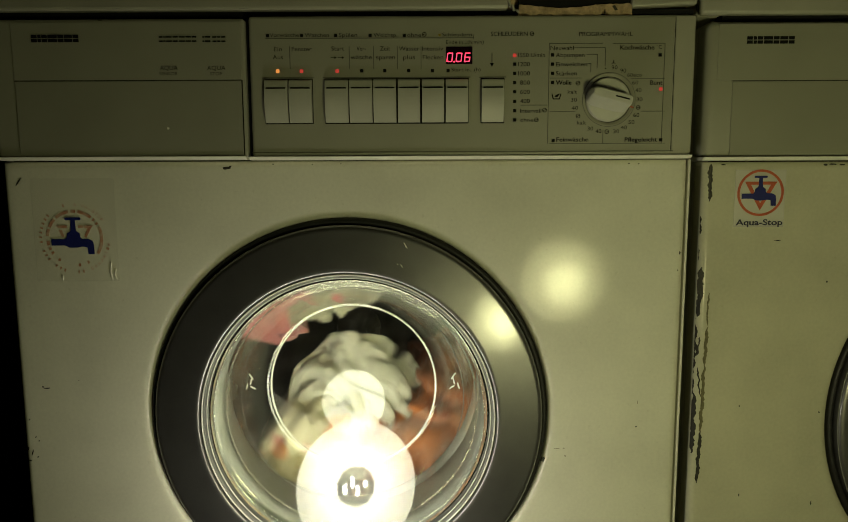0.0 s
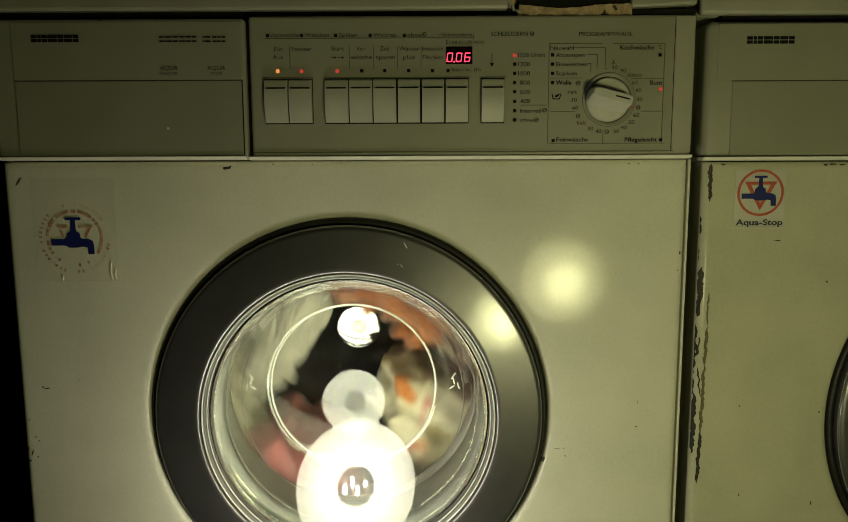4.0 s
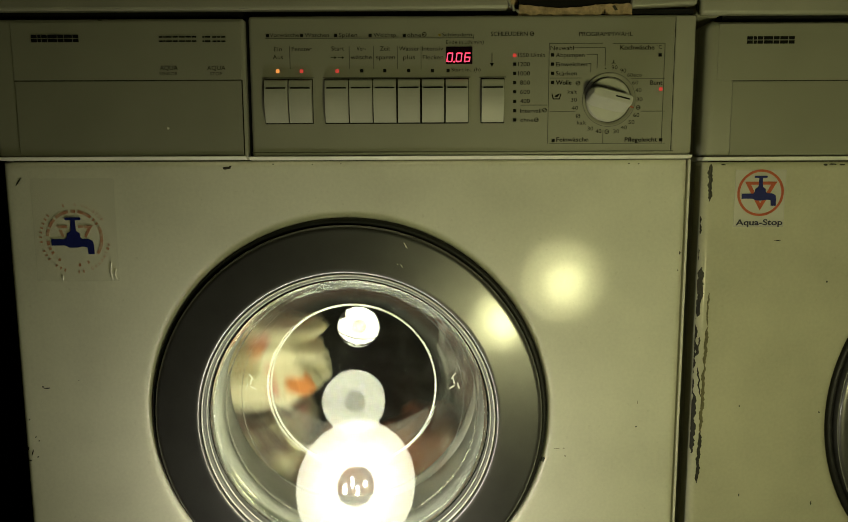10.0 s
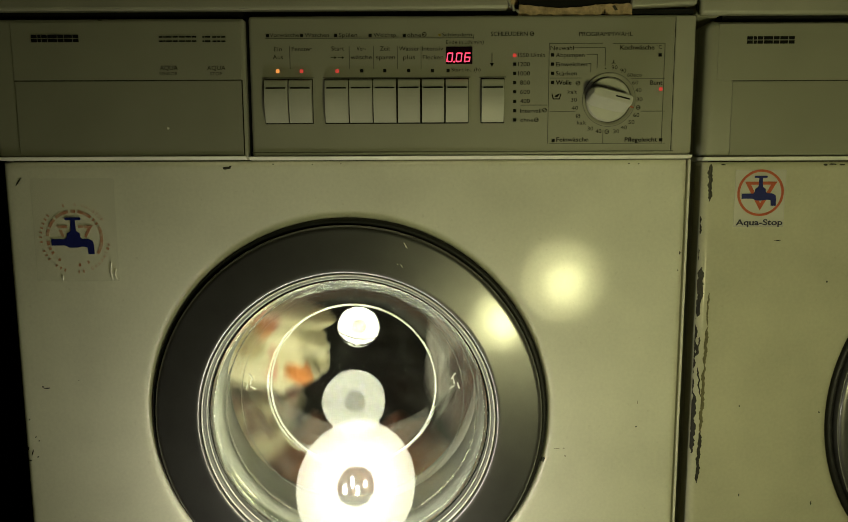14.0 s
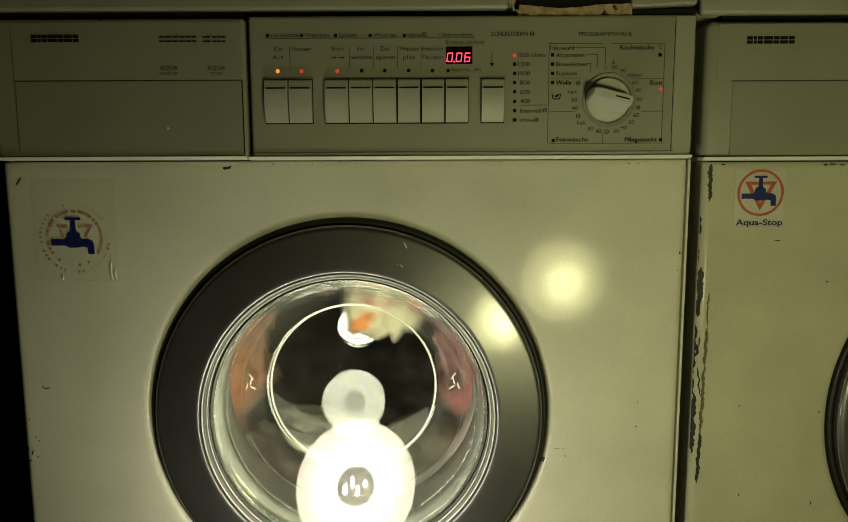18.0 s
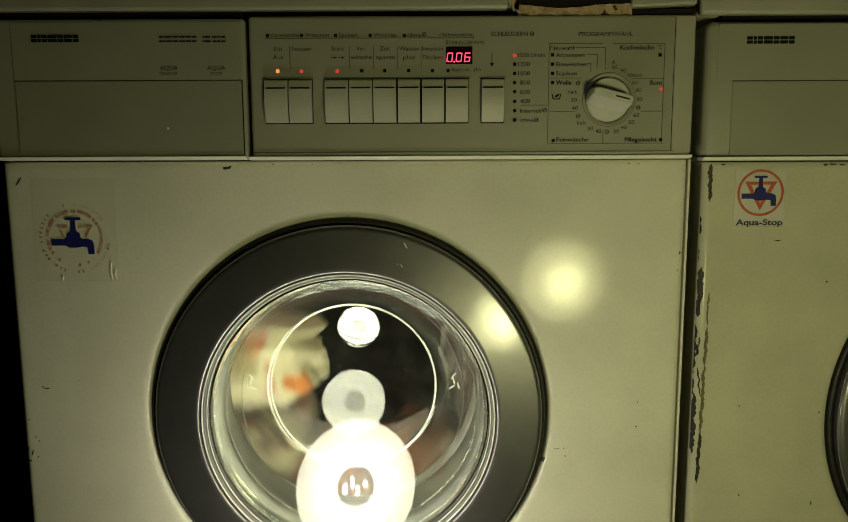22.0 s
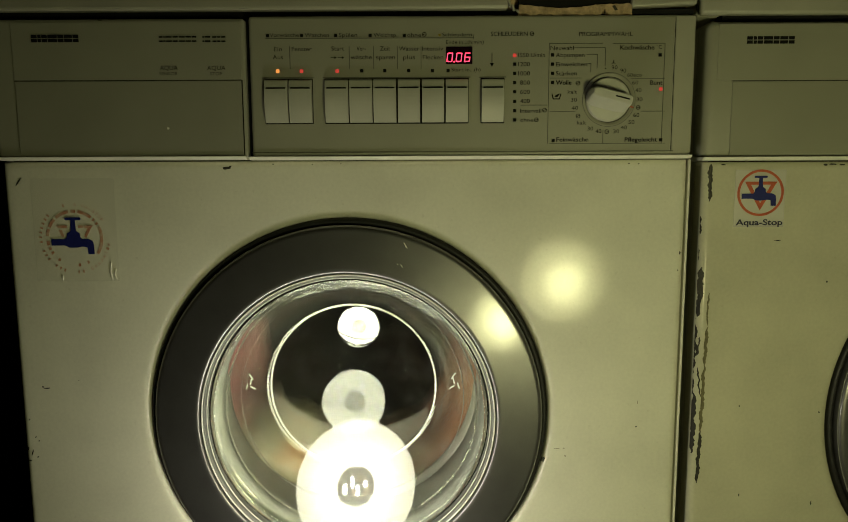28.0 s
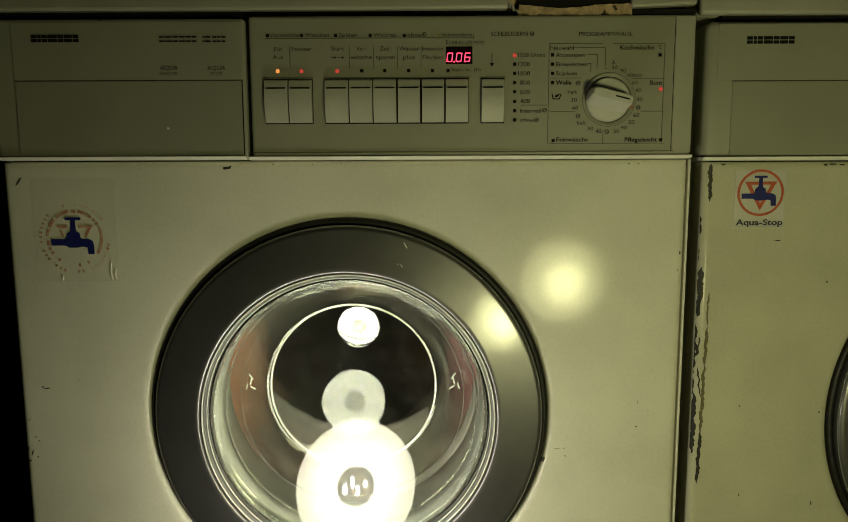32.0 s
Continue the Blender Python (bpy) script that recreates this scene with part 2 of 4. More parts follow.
def hoop(radius, thick, cx, cy, cz, seg=96, sides=10):
    return revolve([(radius + thick * math.cos(2 * math.pi * k / sides), cy + thick * math.sin(2 * math.pi * k / sides)) for k in range(sides)], cx, cz, seg, None, True)


def tube(points, radius, sides=8):
    """A round rod along points."""
    bm = bmesh.new()
    rings = []
    for i, p in enumerate(points):
        p = Vector(p)
        way = (Vector(points[min(i + 1, len(points) - 1)]) - Vector(points[max(i - 1, 0)])).normalized()
        a = way.orthogonal().normalized()
        b = way.cross(a)
        rings.append([bm.verts.new(p + radius * (math.cos(2 * math.pi * k / sides) * a + math.sin(2 * math.pi * k / sides) * b)) for k in range(sides)])
    for a, b in zip(rings, rings[1:]):
        for k in range(sides):
            bm.faces.new((a[k], a[(k + 1) % sides], b[(k + 1) % sides], b[k]))
    bm.faces.new(rings[0][::-1])
    bm.faces.new(rings[-1])
    bmesh.ops.recalc_face_normals(bm, faces=bm.faces)
    return bm


def prism(outline, y0, y1, bm=None):
    """An outline of (x, z) with depth from y0 back to y1."""
    bm = bm or bmesh.new()
    front = [bm.verts.new((x, y0, z)) for x, z in outline]
    back = [bm.verts.new((x, y1, z)) for x, z in outline]
    bm.faces.new(front)
    bm.faces.new(back[::-1])
    n = len(outline)
    for k in range(n):
        bm.faces.new((front[k], back[k], back[(k + 1) % n], front[(k + 1) % n]))
    bmesh.ops.recalc_face_normals(bm, faces=bm.faces)
    return bm



def lettering(words, x0, x1, z, high, y, mat, parent, bold=0.0, turn=0.0):
    """Printed words from x0 to x1, their capitals high metres tall and centred on z, on the face at y."""
    cu = bpy.data.curves.new("words", "FONT")
    cu.body, cu.size, cu.extrude, cu.resolution_u = words, 1.0, 0.0, 3
    cu.offset = 1.6 * bold
    tmp = bpy.data.objects.new("words", cu)
    scene.collection.objects.link(tmp)
    bpy.context.view_layer.update()
    me = bpy.data.meshes.new_from_object(tmp.evaluated_get(bpy.context.evaluated_depsgraph_get()))
    bpy.data.objects.remove(tmp)
    bpy.data.curves.remove(cu)
    xs = [v.co.x for v in me.vertices]
    lo, hi = min(xs), max(xs)
    k = (x1 - x0) / (hi - lo)
    tall = high / 0.72
    for v in me.vertices:
        v.co = ((v.co.x - lo) * k - (x1 - x0) / 2, 0, (v.co.y - 0.36) * tall)
    me.name = "lettering"
    me.materials.append(mat)
    ob = new("lettering", me)
    ob.parent = parent
    ob.matrix_basis = pose((x0 + x1) / 2, y, z, 0, turn, 0)
    return ob


# ---- the setting ----
def slab(name, dims, mat):
    tagged(part(name, box(*dims), mat), kind="structure")


slab("floor", (-1.7, 2.4, -2.4, 0.75, -0.1, 0.0), CONCRETE)
slab("ceiling", (-1.7, 2.4, -2.4, 0.75, 2.3, 2.4), PLASTER)
slab("wall_back", (-1.7, 2.4, 0.65, 0.75, 0.0, 2.3), PLASTER)
slab("wall_front", (-1.7, 2.4, -2.4, -2.3, 0.0, 2.3), PLASTER)
slab("wall_left", (-1.7, -1.6, -2.3, 0.65, 0.0, 2.3), PLASTER)
slab("wall_right", (2.3, 2.4, -2.3, 0.65, 0.0, 2.3), PLASTER)

# ---- washing machines ----
DOOR_X, DOOR_Z = -0.0017, 0.4608
BOWL_Z = 0.456
AXIS_Z = 0.462
SEAM = 0.6925
FACE = -0.006        # front of the control fascia


def front_panel(parent, left=0.302, hole=0.184, round_=0.006):
    """The enamelled front with its round door opening and rolled edges."""
    bm = bmesh.new()
    n = 128
    x1, z0, z1 = 0.2990, 0.13, SEAM + 0.0006

    def edge(a, inset):
        s, c = math.sin(a), math.cos(a)
        w, top, low = (x1 if s > 0 else left) - inset, z1 - inset - DOOR_Z, DOOR_Z - z0 - inset
        k = min(w / abs(s) if abs(s) > 1e-9 else 9, (top if c > 0 else low) / abs(c) if abs(c) > 1e-9 else 9)
        return k * s, DOOR_Z + k * c

    angles = sorted([2 * math.pi * k / n for k in range(n)] + [math.atan2(sx, d) % (2 * math.pi) for sx in (x1, -left) for d in (z1 - DOOR_Z, z0 - DOOR_Z)])
    rings = []
    lip = [(hole - 0.0018, 0.014), (hole - 0.0016, 0.0055), (hole - 0.0006, 0.003), (hole + 0.0008, 0.0014), (hole + 0.0026, 0.0004), (hole + 0.005, 0.0), (hole + 0.008, 0.0), (hole + 0.014, 0.0)]
    for r, y in lip:
        rings.append([bm.verts.new((DOOR_X + r * math.sin(a), y, DOOR_Z + r * math.cos(a))) for a in angles])
    for inset, y in [(round_ + 0.012, 0.0), (round_ + 0.004, 0.0), (round_, 0.0)] + [(round_ * (1 - math.sin(q)), round_ * (1 - math.cos(q))) for q in (0.35, 0.7, 1.05, 1.35, 1.57)] + [(0.0, 0.02)]:
        rings.append([bm.verts.new((p[0], y, p[1])) for p in (edge(a, inset) for a in angles)])
    m = len(angles)
    for a, b in zip(rings, rings[1:]):
        for k in range(m):
            bm.faces.new((a[k], a[(k + 1) % m], b[(k + 1) % m], b[k]))
    bmesh.ops.recalc_face_normals(bm, faces=bm.faces)
    ob = part("front_panel", bm, DIM_ENAMEL if left > 0.305 else ENAMEL, parent, "cream enamelled sheet steel", True)
    return ob


def cabinet(parent):
    for s in (-1, 1):
        part("side_panel", box(s * 0.2995, s * 0.2965, 0.0202, 0.55, 0.03, 0.8185), ENAMEL, parent)
    part("side_flange", box(0.2997, 0.3018, 0.0012, 0.0198, 0.13, SEAM + 0.0006, 0.0007), ENAMEL, parent, "pale folded edge of the side panel")
    part("back_panel", box(-0.296, 0.296, 0.546, 0.55, 0.03, 0.8185), TUB, parent)
    part("base_plate", box(-0.296, 0.296, 0.0205, 0.545, 0.03, 0.034), TUB, parent)
    part("kick_plate", box(-0.2995, 0.2995, 0.002, 0.02, 0.03, 0.128, 0.002), ENAMEL, parent)
    for x in (-0.25, 0.25):
        for y in (0.06, 0.5):
            part("foot", revolve([(0.0, -0.03), (0.02, -0.03), (0.022, -0.012), (0.012, -0.01), (0.012, 0.0), (0.0, 0.0)], seg=16), RUBBER, parent).matrix_basis = pose(x, y, 0.03, 90)


def worktop(parent, broken):
    board = part("worktop", box(-0.2975, 0.2975, 0.004, 0.55, 0.8235, 0.848, 0.001), CHIPBOARD, parent, "laminated chipboard worktop")
    part("laminate", box(-0.299, 0.299, -0.002, 0.55, 0.8485, 0.852, 0.001), ENAMEL, board)
    if not broken:
        part("edge_trim", box(-0.32, 0.3, -0.006, 0.003, 0.8157, 0.848, 0.0035, seg=4), TRIM, board, "", True)
        part("edge_cap", box(-0.3195, -0.2985, 0.0032, 0.06, 0.8162, 0.848, 0.003), TRIM, board)
        return
    part("edge_trim", box(-0.3, 0.1398, -0.006, 0.003, 0.8185, 0.848, 0.0025), TRIM, board, "edge trim broken off at one end")
    bm = box(0.2432, 0.2985, -0.006, 0.003, 0.8215, 0.848, 0.002)
    for v in bm.verts:
        if v.co.z < 0.83 and v.co.x < 0.29:
            v.co.z -= 0.0022
    part("edge_trim", bm, TRIM, board)
    rnd = random.Random(4)
    top, low = [], []
    for k in range(41):
        u = k / 40
        x = 0.1485 + 0.0953 * u
        sag = 0.0030 * math.sin(math.pi * min(u / 0.76, 1.0)) ** 1.5
        top.append((x, 0.8221 - sag + 0.0007 * max(0.0, u - 0.76) / 0.24 - (0.0018 if k == 40 else 0) + rnd.uniform(-0.0003, 0.0003)))
        low.append((x, 0.8139 + rnd.uniform(-0.0005, 0.0007) + 0.0014 * (k < 3) + (0.0022 if k in (30, 31) else 0) - 0.0006 * (k % 9 == 4)))
    part("broken_edge", prism(top + low[::-1], -0.0045, 0.003), CHIPBOARD, board, "torn bare chipboard edge")
    part("pit", prism([(0.2268, 0.8206), (0.2292, 0.8212), (0.2318, 0.8172), (0.2294, 0.8168)], -0.0048, -0.0044), SHADE_STEEL, board)
    part("crack", prism([(0.2205, 0.8178), (0.2212, 0.818), (0.2214, 0.8142), (0.2203, 0.8142)], -0.0048, -0.0044), SLOT, board)
    # Dark sheets: the laminate's shadow and the gap's shade are put in as colour.
    part("laminate_shadow", prism([(0.1485, 0.8272), (0.1485, 0.8222), (0.165, 0.8212), (0.19, 0.8196), (0.213, 0.82), (0.222, 0.8222), (0.2432, 0.8232), (0.2432, 0.8272)], -0.0015, 0.003), SLOT, board, "dark sheet put in for the laminate's shadow")
    part("edge_gap", box(0.2424, 0.2975, -0.001, 0.003, 0.8145, 0.8192, 0.0008), SLOT, board)
    for x, z, tall in ((0.1392, 0.8226, 0.007), (0.1424, 0.819, 0.005), (0.1462, 0.8162, 0.0025)):
        part("splinter", prism([(x - 0.001, z + tall / 2), (x + 0.0012, z + tall * 0.4), (x + 0.0022, z - tall / 2), (x + 0.0008, z - tall * 0.4)], -0.0078, -0.004), TRIM, board)


def brand_blocks(parent, x0, z, high, widths, gap, mat, bar):
    """A maker's mark, as pairs of plain bars."""
    x = x0
    for w in widths:
        bm = box(x, x + w, FACE - 0.0012, FACE + 0.0002, z + high / 2 - bar, z + high / 2)
        box(x, x + w, FACE - 0.0012, FACE + 0.0002, z - high / 2, z - high / 2 + bar, 0, bm)
        part("maker_mark", bm, mat, parent)
        x += w + gap


def moulding(x0, x1, z0, z1):
    """A strip whose face leans down towards the room."""
    bm = bmesh.new()
    ends = []
    for x in (x0, x1):
        ends.append([bm.verts.new((x, y, z)) for y, z in ((FACE - 0.0026, z1), (FACE - 0.0028, z1 - 0.0005), (FACE + 0.0006, z0), (0.018, z0), (0.018, z1))])
    for k in range(5):
        bm.faces.new((ends[0][k], ends[0][(k + 1) % 5], ends[1][(k + 1) % 5], ends[1][k]))
    bm.faces.new(ends[0])
    bm.faces.new(ends[1][::-1])
    bmesh.ops.recalc_face_normals(bm, faces=bm.faces)
    return bm


def drawer_side(parent, dx=0.0, left=-0.2995, soft_edge=0.003, top=0.8118, mark_shift=0.0, plate=0.0):
    """The left end of the fascia with the detergent drawer."""
    f = part("fascia_end", box(left, -0.0836, FACE, 0.02, 0.6955, top, soft_edge, seg=5), FASCIA, parent, "", left < -0.3)
    x0, x1 = -0.2807 + dx, -0.0868 + dx
    part("name_plate", box(x0 - plate, x1, FACE - 0.0006, FACE + 0.002, 0.7612, top - 0.003, 0.0003), FASCIA, f)
    d = part("drawer_front", box(x0 + 0.0006, x1 - 0.0006, FACE - 0.0009, FACE + 0.004, 0.6983, 0.7604, 0.0004), DRAWER, parent, "detergent drawer front")
    part("drawer_gap", box(x0, x1, FACE - 0.0004, FACE + 0.001, 0.7606, 0.7612, 0), FAINT, d)
    part("drawer_gap", box(x1 - 0.0005, x1 + 0.0004, FACE - 0.0004, FACE + 0.001, 0.6983, 0.7606, 0), SLOT, d)
    part("lower_lip", moulding(left, -0.0852, 0.6940, 0.6970), LIP, f, "lower edge, its lit look put into a pale colour")
    y = FACE - 0.0012
    brand_blocks(f, -0.2632 + dx + mark_shift, 0.7956 - 0.2 * abs(mark_shift), 0.006, (0.0046, 0.0024, 0.0044, 0.0074, 0.0046, 0.0064, 0.0046), 0.0009, INK, 0.0026)
    brand_blocks(f, -0.1554 + dx, 0.7947, 0.0046, (0.003, 0.001, 0.0052, 0.0044, 0.005, 0.0044, 0.0036), 0.0008, INK, 0.0011)
    brand_blocks(f, -0.1186 + dx, 0.7946, 0.0046, (0.001, 0.0046), 0.0008, INK, 0.0011)
    brand_blocks(f, -0.1102 + dx, 0.7945, 0.0046, (0.0032, 0.0024, 0.0034), 0.0009, INK, 0.0011)
    lettering("AQUA", -0.1558, -0.1406, 0.7712, 0.0037, y, INK, f)
    lettering("SENSOR", -0.1565, -0.1409, 0.7663, 0.0025, y, FAINT, f)
    lettering("AQUA", -0.1158, -0.1002, 0.7710, 0.0037, y, INK, f)
    lettering("STOP", -0.1133, -0.1032, 0.7661, 0.0025, y, FAINT, f)
    return f


def tap_emblem(parent, cx, cz, s, y, blue, red, worn):
    """A blue tap before a red triangle and ring; s is the ring's radius."""
    def at(pts):
        return [(cx + s * a, cz + s * b) for a, b in pts]

    bm = revolve([(s * 1.04, y + 0.0002), (s * 1.04, y), (s * 0.93, y), (s * 0.93, y + 0.0002)], cx, cz, 72)
    if worn:
        rnd = random.Random(9)
        gone = [g for g in bm.faces if rnd.random() < 0.2 or (g.calc_center_median().z < cz - 0.55 * s and rnd.random() < 0.75)]
        bmesh.ops.delete(bm, geom=gone, context="FACES")
    part("ring_print", bm, red, parent)
    bm = bmesh.new()
    tri = [(-0.72, 0.5), (0.72, 0.5), (0.0, -0.78)]
    inn = [(-0.45, 0.36), (0.45, 0.36), (0.0, -0.48)]
    if worn:
        for quad in (((-0.64, 0.47), (-0.24, 0.47), (-0.24, 0.37), (-0.58, 0.37)), ((0.16, 0.47), (0.34, 0.47), (0.34, 0.38), (0.16, 0.38)), ((0.38, 0.47), (0.7, 0.47), (0.62, 0.36), (0.38, 0.37)), ((0.5, 0.36), (0.62, 0.36), (0.44, 0.02), (0.36, 0.06)), ((-0.56, 0.3), (-0.44, 0.3), (-0.36, 0.06), (-0.46, 0.06))):
            prism(at(quad), y - 0.0002, y + 0.0001, bm)
    for k in range(0 if worn else 3):
        a, b = tri[k], tri[(k + 1) % 3]
        c, d = inn[(k + 1) % 3], inn[k]
        prism(at([a, b, c, d]), y - 0.0002, y + 0.0001, bm)
    part("triangle_print", bm, red, parent)
    bm = bmesh.new()
    yy = y - 0.0005
    bell = [(-0.34, -0.03), (-0.27, 0.04), (-0.25, 0.19), (-0.14, 0.25), (-0.11, 0.3), (-0.1, 0.66), (-0.29, 0.66), (-0.32, 0.71), (-0.29, 0.76), (0.24, 0.76), (0.27, 0.71), (0.24, 0.66), (0.06, 0.66), (0.07, 0.3), (0.1, 0.25), (0.2, 0.19), (0.22, 0.04), (0.28, -0.02)]
    arm = [(0.5, -0.02), (0.66, -0.1), (0.7, -0.28), (0.7, -0.58), (0.48, -0.58), (0.46, -0.34), (0.3, -0.3), (0.1, -0.34), (-0.2, -0.34), (-0.36, -0.26), (-0.84, -0.26), (-0.84, -0.03)]
    prism(at(bell + arm), yy, yy + 0.0004, bm)
    part("tap_print", bm, blue, parent)


def skewed(bm, lean=0.085):
    """Leans the hollow behind the door aside as it goes deeper."""
    for v in bm.verts:
        v.co.x -= lean * max(v.co.y, 0.0)


def door(parent):
    """Porthole door: seal, graphite ring, trims and the two glasses."""
    part("door_seal", revolve([(0.1821, 0.014), (0.1821, 0.006), (0.1814, 0.0028), (0.1798, 0.0012), (0.1778, 0.0014), (0.1762, 0.003), (0.1759, 0.014)], DOOR_X, DOOR_Z, 128), RUBBER, parent, "black rubber seal", True)
    d = part("door_ring", revolve([(0.1757, 0.01), (0.1757, -0.0035), (0.1752, -0.0052), (0.174, -0.0064), (0.1715, -0.0069), (0.17, -0.00706), *[(0.166 - 0.0045 * k, -0.0075 - 0.00054 * k + 0.000011 * k * k) for k in range(7)], (0.1358, -0.0107), (0.1343, -0.0098), (0.1335, -0.007), (0.1335, 0.01)], DOOR_X, DOOR_Z, 160), RING, parent, "dark graphite plastic ring", True)
    part("ring_bead", hoop(0.1757, 0.0005, DOOR_X, -0.0038, DOOR_Z), PALE_RIM, d, "thin grey bead")
    part("rim_flange", revolve([(0.1333, -0.006), (0.1323, -0.0076), (0.131, -0.007), (0.129, -0.004), (0.1285, 0.006), (0.129, 0.012), (0.1333, 0.012)], DOOR_X, DOOR_Z, 128, None, True), GASKET, d, "grey rim", True)
    # The thin rim's shine is put into a milky white colour.
    part("glass_trim", hoop(0.1324, 0.0008, DOOR_X, -0.0082, DOOR_Z, 128), MILKY, d, "thin rim, its shine put into a white colour", True)
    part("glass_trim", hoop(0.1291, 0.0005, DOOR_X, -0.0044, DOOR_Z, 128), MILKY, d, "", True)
    part("glass_trim", hoop(0.131, 0.0005, DOOR_X, -0.0066, DOOR_Z, 128), PALE_RIM, d, "", True)
    # shallow dished outer pane
    radius, cxx, czz, deep = 0.68, 0.008, 0.457, 0.014
    bm = bmesh.new()
    n, rows = 96, []
    for side, thick in ((0, 0.0), (1, 0.003)):
        lay = []
        for i in range(25):
            r = 0.1288 * i / 24
            ring = []
            for k in range(n if i else 1):
                x, z = DOOR_X + r * math.sin(2 * math.pi * k / n), DOOR_Z + r * math.cos(2 * math.pi * k / n)
                rr = radius + thick
                y = deep - radius + math.sqrt(rr * rr - (x - cxx) ** 2 - (z - czz) ** 2)
                ring.append(bm.verts.new((x, y, z)))
            lay.append(ring)
        rows.append(lay)
    for lay in rows:
        for a, b in zip(lay, lay[1:]):
            for k in range(n):
                bm.faces.new((a[0], b[k], b[(k + 1) % n]) if len(a) == 1 else (a[k], b[k], b[(k + 1) % n], a[(k + 1) % n]))
    a, b = rows[0][-1], rows[1][-1]
    for k in range(n):
        bm.faces.new((a[k], a[(k + 1) % n], b[(k + 1) % n], b[k]))
    bmesh.ops.recalc_face_normals(bm, faces=bm.faces)
    pane = part("outer_pane", bm, GLASS, d, "clear dished glass", True)
    pane.visible_shadow = False
    # deep inner bowl
    outer = [(0.1362, 0.0225), (0.1325, 0.0235), (0.127, 0.026), (0.122, 0.034), (0.116, 0.05), (0.108, 0.068), (0.1, 0.081), (0.0945, 0.0872), (0.0905, 0.0894), (0.087, 0.09), (0.084, 0.09), (0.06, 0.09), (0.03, 0.09)]
    inner = []
    for i, (ra, ya) in enumerate(outer):
        (r0, y0), (r1, y1) = outer[max(i - 1, 0)], outer[min(i + 1, len(outer) - 1)]
        n = Vector((y1 - y0, r0 - r1)).normalized()
        inner.append((ra + 0.0012 * n.x, ya + 0.0012 * n.y))
    bm = revolve([*outer, (0.0, 0.09), (0.0, 0.0912), *inner[::-1]], 0, BOWL_Z + 0.004, 128, None, True)
    skewed(bm)
    for v in bm.verts:
        v.co.y -= (0.032 * (v.co.z - BOWL_Z) - 0.049 * (v.co.x + 0.0075)) * min(1.0, v.co.y / 0.09)
    bowl = part("glass_bowl", bm, BOWL_GLASS, d, "clear pressed glass bowl", True)
    bowl.visible_shadow = False
    # a reflection low on the flat base, painted in as a pale crescent
    bm, last = bmesh.new(), None
    for i in range(41):
        a = radians(187 + 148 * i / 40)
        rim = Vector((-0.0075 + 0.0862 * math.cos(a), BOWL_Z + 0.006 + 0.0862 * math.sin(a)))
        # its upper edge: a flatter arc over the lower rim
        u = (rim.x - 0.002) / 0.079
        top = Vector((rim.x, max(rim.y, 0.4135 + 0.031 * u * u)))
        pair = [bm.verts.new((q.x, 0.0893 - 0.032 * (q.y - BOWL_Z) + 0.049 * (q.x + 0.0075), q.y)) for q in (rim, top)]
        if last:
            bm.faces.new((last[0], pair[0], pair[1], last[1]))
        last = pair
    part("bowl_reflection", bm, VEIL, bowl, "pale crescent put in for a reflection in the bowl").visible_shadow = False
    # White hoop painted in for the light caught along the base's edge.
    part("bowl_edge_glint", hoop(0.0868, 0.0011, -0.0075, 0.0885, BOWL_Z + 0.006, 128), MILKY, bowl, "pale hoop put in for the lit line of the glass edge", True)
    # Added glass hoop, standing in for arcs of light reflected in the wall.
    for r_, y_, dz in ((0.1215, 0.0365, 0.0035),):
        part("wall_glint_hoop", hoop(r_, 0.0009, -0.085 * y_, y_ - 0.003, BOWL_Z + dz, 128, 8), BOWL_GLASS, bowl, "", True).visible_shadow = False
    part("bowl_bend", hoop(0.1118, 0.0004, -0.005, 0.057, BOWL_Z + 0.004, 128, 6), GASKET, bowl, "faint moulded bend", True)
    bm = revolve([(0.178, 0.012), (0.15, 0.013), (0.14, 0.016), (0.139, 0.024), (0.1365, 0.045), (0.133, 0.052), (0.1345, 0.06), (0.134, 0.085), (0.133, 0.1), (0.136, 0.106), (0.17, 0.108), (0.17, 0.07), (0.165, 0.03), (0.18, 0.02)], 0, BOWL_Z + 0.003, 96)
    skewed(bm)
    part("gasket", bm, GASKET, parent, "grey rubber door gasket", True)
    # Extra ring: the gasket's lit band is put into a paler grey.
    part("gasket_lip", revolve([(0.1345, 0.027), (0.1335, 0.0262), (0.129, 0.029), (0.1262, 0.036), (0.127, 0.038), (0.1345, 0.032)], -0.0025, BOWL_Z + 0.003, 128, None, True), PALE_RIM, parent, "added gasket lip, paler for the lit look", True)
    # marks moulded into the bowl's wall
    for side in (-1, 1):
        for u, v, du, dv in ((0.0, 0.004, 0.004, 0.006), (0.003, -0.001, -0.002, 0.007), (0.006, 0.0, 0.002, -0.006), (-0.002, -0.006, 0.005, 0.003)):
            x, z = side * 0.101 + u * side - 0.006, BOWL_Z + 0.016 + v
            part("moulded_mark", tube([(x, 0.066, z), (x + du * 0.5 * side, 0.0655, z + dv * 0.6), (x + du * side, 0.066, z + dv)], 0.0008, 6), MILKY, bowl)
    return d


